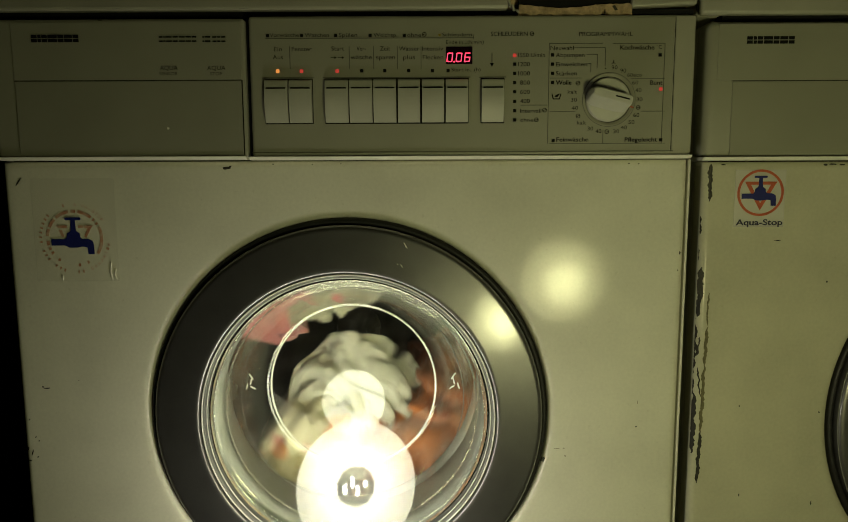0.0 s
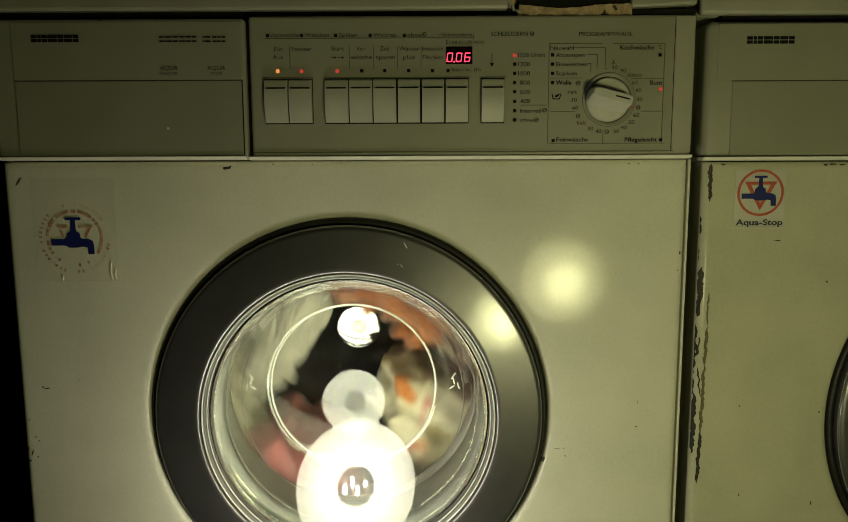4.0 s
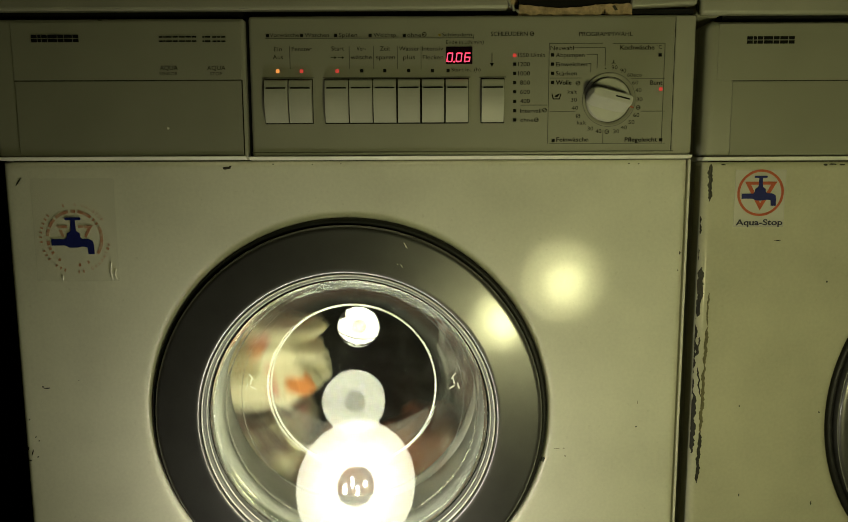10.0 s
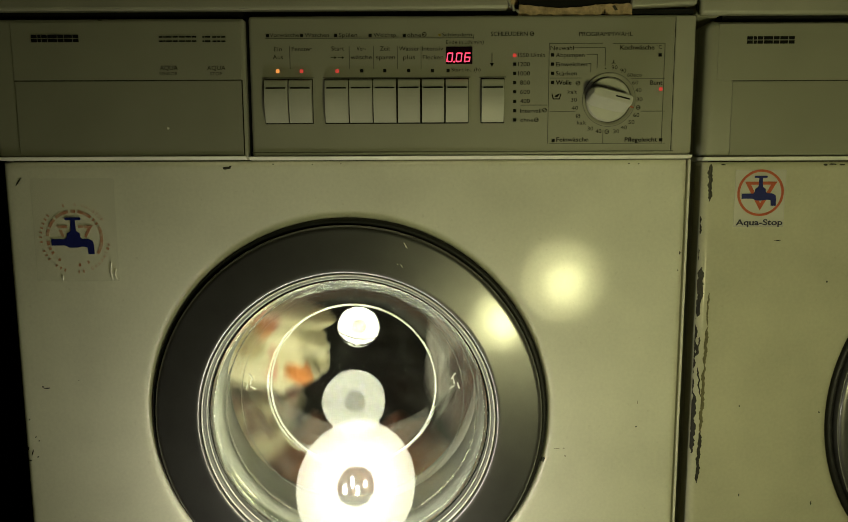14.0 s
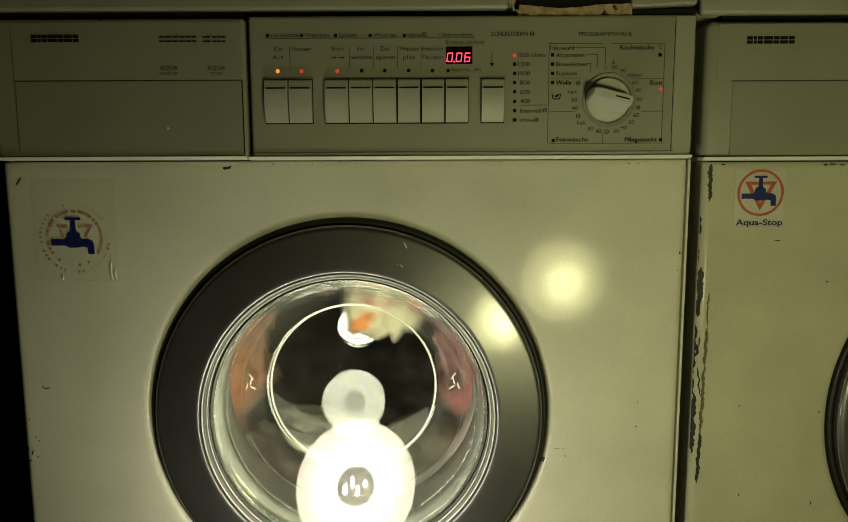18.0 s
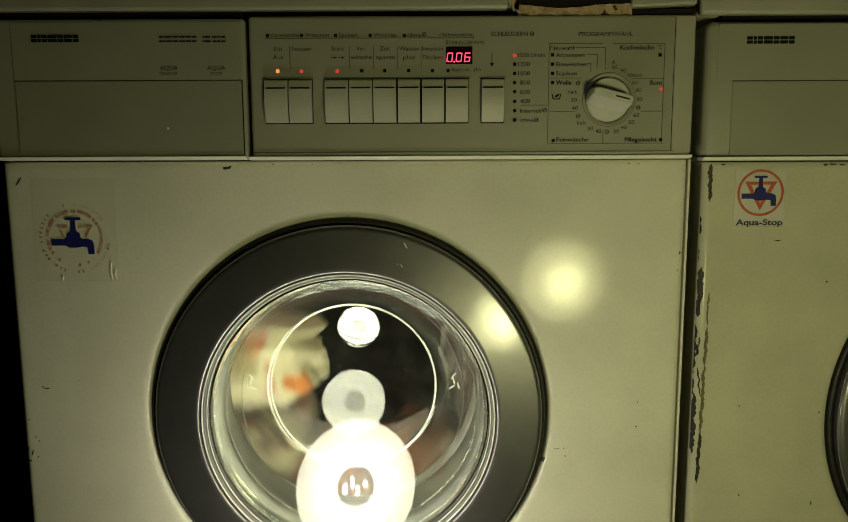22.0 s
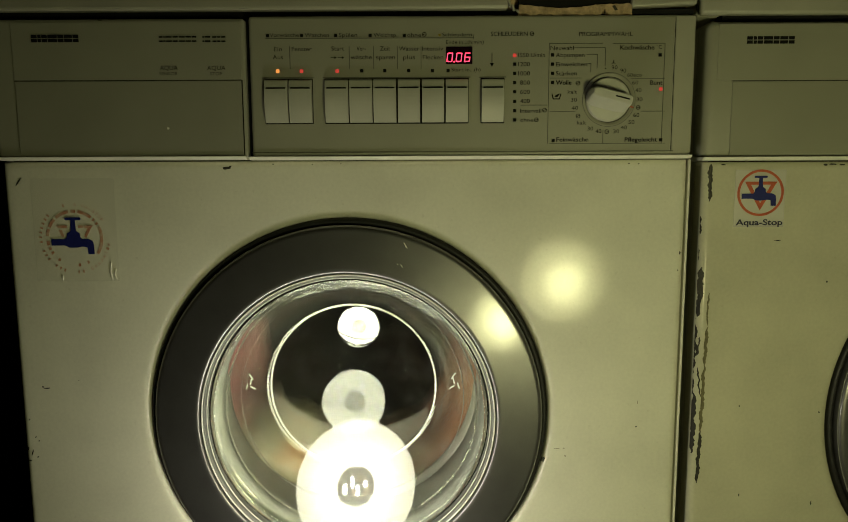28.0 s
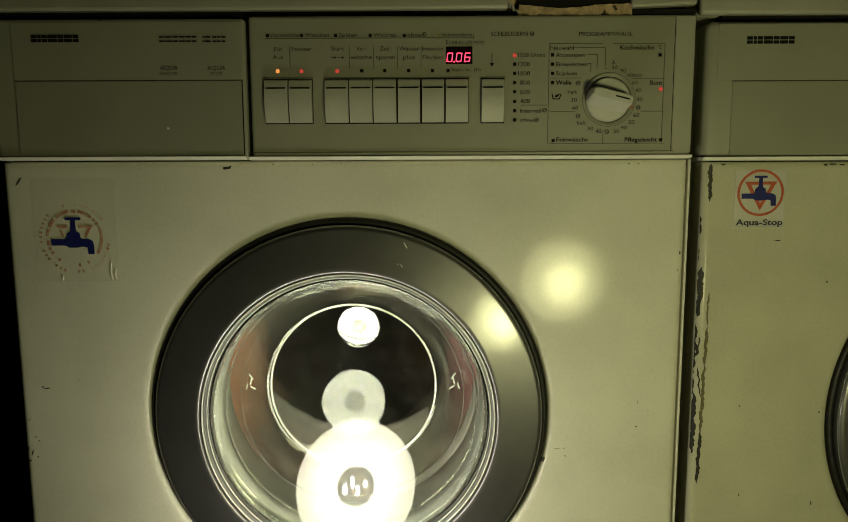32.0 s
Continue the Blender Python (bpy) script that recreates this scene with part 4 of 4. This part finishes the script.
# Mirror disc added in the back to carry the lamp's reflection.
part("drum_hub", revolve([(0.0321, 0.376), (0.032, 0.37192), (0.0318, 0.37192), (0.0316, 0.37192), *[(0.0316 - 0.00395 * k, 0.372 - 0.00008 * (1 - 0.125 * k) ** 2) for k in range(1, 8)], (0.0, 0.372), (0.0, 0.376)], 0, 0, 96, None, True), POLISHED, drum, "polished disc added to mirror the lamp", True)
dents = bmesh.new()
for ring, count in ((0.075, 18), (0.105, 24), (0.135, 30), (0.165, 36)):
    for k in range(count):
        a = 2 * math.pi * (k + 0.3 * ring * 100) / count
        bmesh.ops.create_icosphere(dents, subdivisions=1, radius=0.0034, matrix=Matrix.Translation((ring * math.sin(a), 0.3722 - 0.0202 * (ring - 0.0425) / 0.1935, ring * math.cos(a))) @ Matrix.Diagonal((1, 0.25, 1, 1)))
tagged(part("perforation", dents, TUB, drum, "rows of small dark holes", True), kind="stuff")
for k in range(3):
    a = 120 * k + 40
    bm = box(-0.03, 0.03, 0.13, 0.355, 0.195, 0.244, 0.012, seg=3)
    for v in bm.verts:
        if v.co.z < 0.215:
            v.co.x *= 0.4
    rib = part("drum_rib", bm, STEEL, drum, "", True)
    rib.matrix_basis = pose(0, 0, 0, 0, a, 0)


# ---- laundry ----
def laundry(name, label, mat, phi, span, r_in, r_out, y0, y1, seed, fold=0.02, lean=0.5, level=5, pleats=0, along="round", deep=0.012, half=0.0):
    """A crumpled cloth pressed against the drum's wall, phi degrees round its axis."""
    bm = bmesh.new()
    bmesh.ops.create_icosphere(bm, subdivisions=level, radius=1.0)
    rc, hr, yc, hy = (r_in + r_out) / 2, (r_out - r_in) / 2, (y0 + y1) / 2, (y1 - y0) / 2
    shift = Vector((seed * 7.3, seed * 3.1, seed * 1.7))
    for v in bm.verts:
        p = v.co.copy()
        m = max(abs(p.x), abs(p.y), abs(p.z))
        p = p.lerp(p / m, 0.35)
        a = p.x * 1.0
        w = a * lean + p.y * (1 - lean)
        q = Vector((w * span / 9.0 + 0.5 * noise.noise(p * 1.5 + shift), (p.y * lean - a * (1 - lean)) * 1.1, p.z * 0.8)) + shift
        ridge = 0.6 - 1.5 * math.exp(-(noise.noise(q) / 0.13) ** 2) + 0.8 * noise.noise(q * 1.4 - shift)
        ridge2 = 0.5 - 1.3 * math.exp(-(noise.noise(q * 2.1 + shift) / 0.14) ** 2)
        lump = noise.noise(p * 1.3 + shift)
        inside = max(0.0, min(1.0, 0.5 - 0.7 * p.z))
        r = rc + hr * p.z - inside * (fold * (0.7 * ridge + 0.35 * ridge2) + 0.022 * lump)
        ang = radians(phi + span * (p.x + 0.16 * noise.noise(p * 1.6 - shift)))
        y = yc + hy * (p.y + 0.12 * noise.noise(p * 1.9 + 2 * shift)) + 0.4 * fold * ridge * inside
        if pleats:
            # long soft pleats over the side towards the door
            u = (p.z if along == "round" else p.x) + 0.35 * noise.noise(p * 1.1 + shift) + 0.12 * noise.noise(p * 3.0 - shift)
            g = 1 - abs(math.sin(0.5 * math.pi * pleats * u))
            y += deep * (g ** 1.6 - 0.3) * max(0.0, min(1.0, 0.55 - 0.8 * p.y))
            r += 0.6 * deep * (g - 0.4) * inside
        r = min(max(r, 0.012), 0.238)
        v.co = (r * math.sin(ang), y, r * math.cos(ang))
        if half:
            u = half * (p.x + 0.16 * noise.noise(p * 1.6 - shift))
            r = min(r, math.sqrt(0.238 ** 2 - u * u))
            c, s = math.cos(radians(phi)), math.sin(radians(phi))
            v.co = (r * s + u * c, y, r * c - u * s)
    ob = part(name, bm, mat, None, "", True)
    return tagged(ob, label, "laundry", "laundry in the drum")


def bundle(name, label, mat, half, seed, fold=0.02):
    """A loose crumpled bundle about its own centre."""
    bm = bmesh.new()
    bmesh.ops.create_icosphere(bm, subdivisions=6, radius=1.0)
    shift = Vector((seed * 5.3, seed * 2.1, seed * 3.7))
    for v in bm.verts:
        p = v.co.copy()
        m = max(abs(p.x), abs(p.y), abs(p.z))
        p = p.lerp(p / m, 0.2)
        bend = noise.noise_vector(p * 1.2 + shift) * 0.8
        q = Vector(((p.x + 0.6 * bend.x) * 0.5, p.y * 1.0 + bend.y, (p.z + 0.6 * bend.z) * 1.6)) + shift
        crease = math.exp(-(noise.noise(q) / 0.1) ** 2) + 0.6 * math.exp(-(noise.noise(q * 2.1 + shift) / 0.11) ** 2)
        swell = noise.noise(q * 1.6 - shift)
        k = 1 + 0.22 * noise.noise(p * 1.4 + shift)
        out = p.normalized() * fold * (0.9 * swell - crease)
        v.co = Vector((p.x * half[0] * k, p.y * half[1] * k, p.z * half[2] * k)) + out
    ob = part(name, bm, mat, None, "", True)
    return tagged(ob, label, "laundry", "laundry in the drum")


cream = laundry("printed_pillowcase", "cream cotton pillowcase with red and orange print, wet and crumpled", CREAM_CLOTH, 2, 30, 0.038, 0.235, 0.113, 0.3, 3, 0.01, 0.45, 5, 4, "across", 0.014, 0.05)
pink = laundry("pink_towel", "dusky pink wet towel with long folds", PINK_CLOTH, 64, 37, 0.085, 0.235, 0.112, 0.34, 5, 0.014, 0.25, 5, 4, "round", 0.034)
grey = laundry("olive_shirt", "greyish olive wet shirt pressed against the drum", OLIVE_CLOTH, 135, 30, 0.12, 0.235, 0.115, 0.34, 7, 0.015, 0.35, 5, 5, "round", 0.012)
brown = laundry("brown_shirt", "dark brown wet shirt pressed against the drum", BROWN_CLOTH, 180, 24, 0.135, 0.235, 0.112, 0.34, 11, 0.016, 0.6)
orange = laundry("orange_towel", "orange wet towel with dark soft folds", ORANGE_CLOTH, 252, 50, 0.085, 0.235, 0.112, 0.34, 13, 0.014, 0.35, 5, 5, "across", 0.03)
shirt = laundry("patterned_shirt", "cream shirt with a busy red and brown print, wet and crumpled", BUSY_CLOTH, -46, 19, 0.105, 0.235, 0.113, 0.33, 19, 0.02, 0.4)
white = bundle("white_sheet", "white cotton bed sheet, wet, loosely bundled", WHITE_CLOTH, (0.106, 0.08, 0.05), 17, 0.018)


# ---- lamps ----
def bulb_lamp():
    """A reflector bulb on a short stand, aimed at the door."""
    lamp = thing("stand_lamp", "lit round reflector bulb on a low dark stand", "lamp", "", (LAMP.x, LAMP.y, 0))
    head = part("bulb_face", revolve([(0.0455, 0.0), (0.0452, 0.0022), (0.0435, 0.0042), (0.036, 0.0063), (0.025, 0.0078), (0.0145, 0.0085)], seg=64), LAMP_GLASS, lamp, "glowing frosted glass", True)
    aim = Vector((0.13, 1.0, 0.4)).normalized()
    turn = aim.to_track_quat("Y", "Z").to_matrix().to_4x4()
    head.matrix_basis = Matrix.Translation((0, 0, LAMP.z)) @ turn
    part("inner_bulb", revolve([(0.0145, 0.0085), (0.0145, 0.005), (0.0, 0.0045)], seg=32), LAMP_BULB, head, "", True)
    for x, z, h in ((-0.0085, -0.001, 0.006), (-0.0025, 0.003, 0.008), (0.0015, -0.003, 0.007), (0.0075, 0.002, 0.004)):
        part("filament", tube([(x, 0.0085, z - h / 2), (x, 0.009, z + h / 2)], 0.0015, 6), LAMP_SPARK, head)
    part("filament_ring", hoop(0.0064, 0.0005, 0.003, 0.0089, -0.001, 40, 6), LAMP_GOLD, head, "glowing golden ring")
    part("reflector", revolve([(0.0457, 0.0), (0.044, -0.02), (0.034, -0.05), (0.018, -0.07), (0.018, -0.11), (0.0, -0.112)], seg=48), LAMP_METAL, head, "", True)
    part("pole", tube([(0, -0.1, 0.01), (0, -0.1, 0.2), (0, -0.085, 0.28)], 0.006), LAMP_METAL, lamp)
    part("base", revolve([(0.0, 0.0), (0.09, 0.0), (0.09, 0.008), (0.06, 0.014), (0.0, 0.016)], seg=40), LAMP_METAL, lamp).matrix_basis = pose(0, -0.1, 0, 90) @ pose(0, 0, 0)


def side_lamp():
    lamp = thing("floor_lamp", "lit yellowish round bulb on a thin dark stand", "lamp", "", (SIDE_LAMP.x, SIDE_LAMP.y, 0))
    z = SIDE_LAMP.z
    head = part("bulb_face", revolve([(0.075, 0.0), (0.0745, 0.006), (0.068, 0.014), (0.05, 0.02), (0.026, 0.024)], seg=64), SIDE_BULB, lamp, "glowing frosted glass", True)
    head.matrix_basis = Matrix.Translation((0, 0, z)) @ Vector((0.06, 1.0, -0.02)).to_track_quat("Y", "Z").to_matrix().to_4x4()
    part("bulb_face", revolve([(0.026, 0.024), (0.012, 0.0255), (0.0, 0.026)], seg=48), SIDE_BULB, head, "", True)
    part("reflector", revolve([(0.0752, 0.0), (0.066, -0.025), (0.04, -0.06), (0.02, -0.085), (0.0, -0.087)], seg=48), LAMP_METAL, head, "", True)
    part("socket", tube([(-0.01, -0.07, z - 0.03), (-0.016, -0.1, z - 0.02)], 0.02, 20), LAMP_METAL, lamp)
    part("pole", tube([(0, -0.085, 0.01), (0, -0.085, z - 0.02)], 0.007), LAMP_METAL, lamp)
    part("base", revolve([(0.0, 0.0), (0.11, 0.0), (0.11, 0.01), (0.06, 0.016), (0.0, 0.018)], seg=40), LAMP_METAL, lamp).matrix_basis = pose(0, -0.085, 0, 90)


bulb_lamp()
side_lamp()


# ---- chips and scratches ----
def chip(x, z, wide, high, seed, mat, parent, y=-0.0003, lean=0.0):
    rnd = random.Random(seed)
    n = 9 if high < 0.012 else 30
    pts = []
    for k in range(n):
        a = 2 * math.pi * k / n
        r = rnd.uniform(0.55, 1.15) if n == 9 else rnd.uniform(0.6, 1.0) + 0.25 * abs(math.sin(a))
        u, v = 0.5 * wide * r * math.cos(a), 0.5 * high * r * math.sin(a)
        pts.append((x + u + lean * v, z + v))
    return part("paint_chip", prism(pts, y, y + 0.0006), mat, parent)


def corner_depth(x, left=-0.3085, round_=0.006):
    """How far the neighbour's rolled front edge lies back at x."""
    inset = max(0.0, x - left)
    return 0.0 if inset > round_ else round_ * (1 - math.sqrt(1 - (1 - inset / round_) ** 2))


def ragged_strip(xa, za, xb, zb, wide, seed, mat, parent, lift):
    """Paint rubbed away along a line, with torn edges that follow the rolled corner."""
    rnd = random.Random(seed)
    n = max(6, int((za - zb) / 0.0016))
    bm = bmesh.new()
    rows, drift = [], 0.0
    for k in range(n + 1):
        u = k / n
        drift = 0.7 * drift + rnd.uniform(-0.0005, 0.0005)
        x, z = xa + (xb - xa) * u + drift, za + (zb - za) * u
        half = 0.5 * wide * min(1.0, 6 * u + 0.15, 6 * (1 - u) + 0.15)
        row = []
        for side in (-1, -0.33, 0.33, 1):
            xx = max(-0.3083, x + side * half * (rnd.uniform(0.6, 1.25) if abs(side) == 1 else 1))
            row.append(bm.verts.new((xx, corner_depth(xx) - 0.0002 - lift, z)))
        rows.append(row)
    for a, b in zip(rows, rows[1:]):
        for k in range(3):
            bm.faces.new((a[k], a[k + 1], b[k + 1], b[k]))
    bmesh.ops.remove_doubles(bm, verts=bm.verts, dist=1e-6)
    return part("paint_chip", bm, mat, parent)


def lint():
    """Dried drops and lint on the inner face of the bowl."""
    rnd = random.Random(21)
    bm = bmesh.new()
    for k in range(80):
        x, z = rnd.gauss(-0.022, 0.022), rnd.gauss(BOWL_Z + 0.04, 0.028)
        if (x + 0.0075) ** 2 + (z - BOWL_Z - 0.005) ** 2 > 0.08 ** 2:
            continue
        s = rnd.uniform(0.00015, 0.0005)
        y = 0.0888 - 0.032 * (z - BOWL_Z) + 0.049 * (x + 0.0075)
        bmesh.ops.create_icosphere(bm, subdivisions=1, radius=s, matrix=Matrix.Translation((x, y, z)))
    tagged(part("dried_drops", bm, MILKY, machine, "dried drops on the glass"), kind="stuff")


def chips():
    for k, ((x, z), w, h, lean) in enumerate((((-0.1051, 0.6870), 0.008, 0.0032, 0), ((-0.1017, 0.6884), 0.003, 0.0014, 0), ((-0.2771, 0.4891), 0.006, 0.0014, 0), ((-0.2805, 0.4902), 0.0016, 0.002, 0), ((-0.2876, 0.6766), 0.0016, 0.008, 0.7), ((0.1764, 0.4189), 0.0032, 0.0045, 0.5), ((0.2614, 0.4503), 0.0016, 0.0018, 0), ((-0.2952, 0.4595), 0.0016, 0.002, 0), ((-0.2905, 0.4430), 0.0012, 0.0022, 0.4), ((-0.2878, 0.4393), 0.0012, 0.002, 0), ((-0.2984, 0.4316), 0.0018, 0.004, 0.2), ((-0.2947, 0.4274), 0.0012, 0.006, 0.3), ((-0.2900, 0.4237), 0.002, 0.0012, 0), ((-0.2973, 0.4201), 0.003, 0.0012, 0), ((0.2947, 0.6106), 0.0014, 0.003, 0), ((0.2934, 0.5951), 0.001, 0.0014, 0), ((-0.0639, 0.6901), 0.002, 0.001, 0), ((-0.0298, 0.6895), 0.001, 0.0012, 0), ((-0.0048, 0.6904), 0.001, 0.0012, 0), ((0.2468, 0.6893), 0.0014, 0.0014, 0), ((0.2553, 0.6892), 0.0012, 0.001, 0), ((-0.2470, 0.4966), 0.0008, 0.0008, 0), ((-0.2050, 0.8105), 0.004, 0.0009, 0), ((-0.1710, 0.4993), 0.0007, 0.0012, 0))):
        chip(x, z, w, h, k, BARE, machine, (FACE if z > 0.7 else 0.0) - 0.0002 - 0.00003 * k, lean)
    x, z = (-0.1511, 0.7206)
    chip(x, z, 0.0022, 0.003, 71, EDGE, machine, FACE - 0.0012)
    ox = 0.6215
    # the neighbour's corner is rubbed to primer and bare steel in long ragged strips
    strips = (((-0.3027, 0.6913), (-0.3029, 0.6583), 0.0036, SHADE_STEEL), ((-0.3022, 0.691), (-0.3026, 0.664), 0.0014, BARE), ((-0.3082, 0.6457), (-0.3081, 0.6297), 0.0014, BARE), ((-0.3084, 0.6201), (-0.3084, 0.604), 0.0014, BARE),
              ((-0.306, 0.6), (-0.3062, 0.57), 0.0044, SHADE_STEEL), ((-0.3064, 0.576), (-0.3073, 0.555), 0.003, BARE), ((-0.2996, 0.578), (-0.2987, 0.545), 0.0016, OLIVE_PRIMER), ((-0.2988, 0.546), (-0.3002, 0.51), 0.003, OLIVE_PRIMER),
              ((-0.3, 0.512), (-0.3006, 0.446), 0.0032, OLIVE_PRIMER), ((-0.3007, 0.449), (-0.3024, 0.398), 0.0034, BARE), ((-0.3083, 0.553), (-0.3082, 0.48), 0.0013, BARE), ((-0.3075, 0.484), (-0.3072, 0.426), 0.0032, BARE),
              ((-0.3059, 0.5367), (-0.3061, 0.52), 0.0012, BARE), ((-0.3076, 0.53), (-0.3064, 0.519), 0.0012, BARE), ((-0.3062, 0.5083), (-0.3026, 0.481), 0.0013, BARE))
    for k, ((xa, za), (xb, zb), w, mat) in enumerate(strips):
        ragged_strip(xa, za, xb, zb, w, 40 + k, mat, neighbour, 0.00003 * k)
    for k, ((x, z), w, h) in enumerate((((0.3296, 0.6880), 0.005, 0.0012), ((0.4190, 0.6876), 0.004, 0.002), ((0.4256, 0.6880), 0.007, 0.0014), ((0.4332, 0.6875), 0.006, 0.0016), ((0.3806, 0.6213), 0.006, 0.0012), ((0.4273, 0.5842), 0.0018, 0.0018), ((0.4285, 0.4634), 0.002, 0.0016), ((0.3553, 0.4694), 0.0016, 0.0016), ((0.4271, 0.3755), 0.0012, 0.004), ((0.3595, 0.3838), 0.0012, 0.003))):
        chip(x - ox, z + 0.0025, w, h, 80 + k, BARE, neighbour)
    for (x, z), w, h in (((0.0514, 0.6189), 0.0012, 0.006), ((0.0479, 0.6010), 0.0008, 0.0035), ((0.0441, 0.6025), 0.0006, 0.002)):
        chip(x, z, w, h, 5, EDGE, machine, -0.0095, -0.5)


def scuffs():
    """Pale brown rubs on the enamel beside the door."""
    for k, ((x, z), w, h) in enumerate((((0.1894, 0.4296), 0.006, 0.0008), ((0.1955, 0.4299), 0.002, 0.001), ((0.197, 0.4224), 0.0016, 0.0018), ((0.262, 0.4735), 0.001, 0.004))):
        chip(x, z, w, h, 120 + k, SCUFF, machine, -0.0003)


chips()
scuffs()
lint()


# ---- what moves ----
# seconds at which the printed pillowcase comes round to the top, clockwise
TOPS = (-0.55, 0.4, 1.35, 2.2, 3.0, 3.76, 4.47, 5.17, 5.86, 6.51, 7.1, 7.72, 8.33, 8.93, 9.54, 10.15, 10.77, 11.38, 11.99, 12.73, 13.51, 14.13, 14.8, 15.47, 16.14, 16.8, 17.37, 17.96, 18.56, 19.15, 19.77, 20.39, 20.99, 21.59, 22.13, 22.63, 23.1, 23.52, 23.91, 24.3, 24.67, 25.0, 25.3)


STAMPS = sorted([(t, float(k)) for k, t in enumerate(TOPS)] + [(1.9, 2.6), (2.0, 2.83)])


def turn_at(t):
    if t <= TOPS[-1]:
        return 360.0 * float(np.interp(t, [s[0] for s in STAMPS], [s[1] for s in STAMPS]))
    u = t - TOPS[-1]
    end = 2.2
    rate0, rate1 = 3.3, 7.4
    if u < end:
        turns = rate0 * u + 0.5 * (rate1 - rate0) * u * u / end
    else:
        turns = (rate0 + rate1) / 2 * end + rate1 * (u - end)
    return 360.0 * (len(TOPS) - 1 + turns)


def times():
    return [k * 0.1 for k in range(220)] + [22 + k / 15 for k in range(50)] + [22 + 50 / 15 + k / 60 for k in range(400) if 22 + 50 / 15 + k / 60 < 31.99] + [32.0]


def motions():
    axis = pose(-0.004, 0, AXIS_Z, 0, 0, DRUM_YAW)
    stamps = times()
    walk(drum, [(t, axis @ pose(0, 0, 0, 0, turn_at(t), 0)) for t in stamps])

    def key(cloth, phi, fall, ts, shifts, ahead=0.0):
        rows = []
        for t in stamps:
            slack = float(np.interp(t, (0, 2.5, 3.4, 5.4, 12.5, 12.9, 13.5, 14.0, 32), (1, 1, 0.7, 0, 0, 0.3, 0.3, 0, 0)))
            drop = fall * slack * max(0.0, math.cos(radians(turn_at(t) + phi - 15)))
            s = float(np.interp(t, ts, shifts)) + 0.012 * slack - drop
            led = ahead * float(np.interp(t, (0, 2.6, 5.0, 32), (1, 1, 0, 0)))
            rows.append((t, axis @ pose(0, 0, 0, 0, turn_at(t) + led, 0) @ pose(s * math.sin(radians(phi)), 0, s * math.cos(radians(phi)))))
        walk(cloth, rows)

    key(cream, 2, 0.03, (0, 2.7, 5.5, 21.8, 24.5, 26.5, 32), (-0.005, -0.005, 0, 0, 0.035, 0.06, 0.06))
    key(shirt, -46, 0.03, (0, 22, 26.5, 32), (0.01, 0, 0.02, 0.02))
    key(pink, 64, 0.09, (0, 2.5, 4.5, 22, 26.5, 32), (-0.02, -0.02, 0.03, 0.03, 0.045, 0.045), 50)
    key(grey, 135, 0.06, (0, 2.5, 4.5, 22, 26.5, 32), (-0.01, -0.01, 0.02, 0.02, 0.02, 0.02))
    key(brown, 180, 0.03, (0, 22, 26.5, 32), (0, 0, 0.0, 0.0))
    key(orange, 262, 0.1, (0, 2.5, 4.5, 22, 26.5, 32), (-0.02, -0.02, 0.04, 0.04, 0.05, 0.05), 33)
    rows = []
    for t in stamps:
        r = float(np.interp(t, (0, 2.4, 2.9, 4.0, 5.5, 12.6, 13.1, 13.5, 14.2, 22, 24, 27, 32), (0.012, 0.02, 0.085, 0.12, 0.172, 0.172, 0.11, 0.11, 0.172, 0.175, 0.195, 0.213, 0.213)))
        lag = float(np.interp(t, (0, 2.2, 2.5, 3.0, 3.2, 3.5, 12.5, 12.9, 13.2, 13.8, 32), (60, 60, 110, 110, 60, 0, 0, 38, 38, 0, 0)))
        tip = float(np.interp(t, (0, 2.4, 5.0, 32), (90, 90, 0, 0)))
        deep = float(np.interp(t, (0, 2.4, 5.0, 32), (0.2, 0.2, 0.285, 0.285)))
        low = float(np.interp(t, (0, 2.2, 3.2, 32), (-0.078, -0.07, 0, 0)))
        rows.append((t, axis @ pose(0, deep, low, 0, turn_at(t) + 170 + lag, 0) @ pose(0, 0, r, tip)))
    walk(white, rows)


motions()
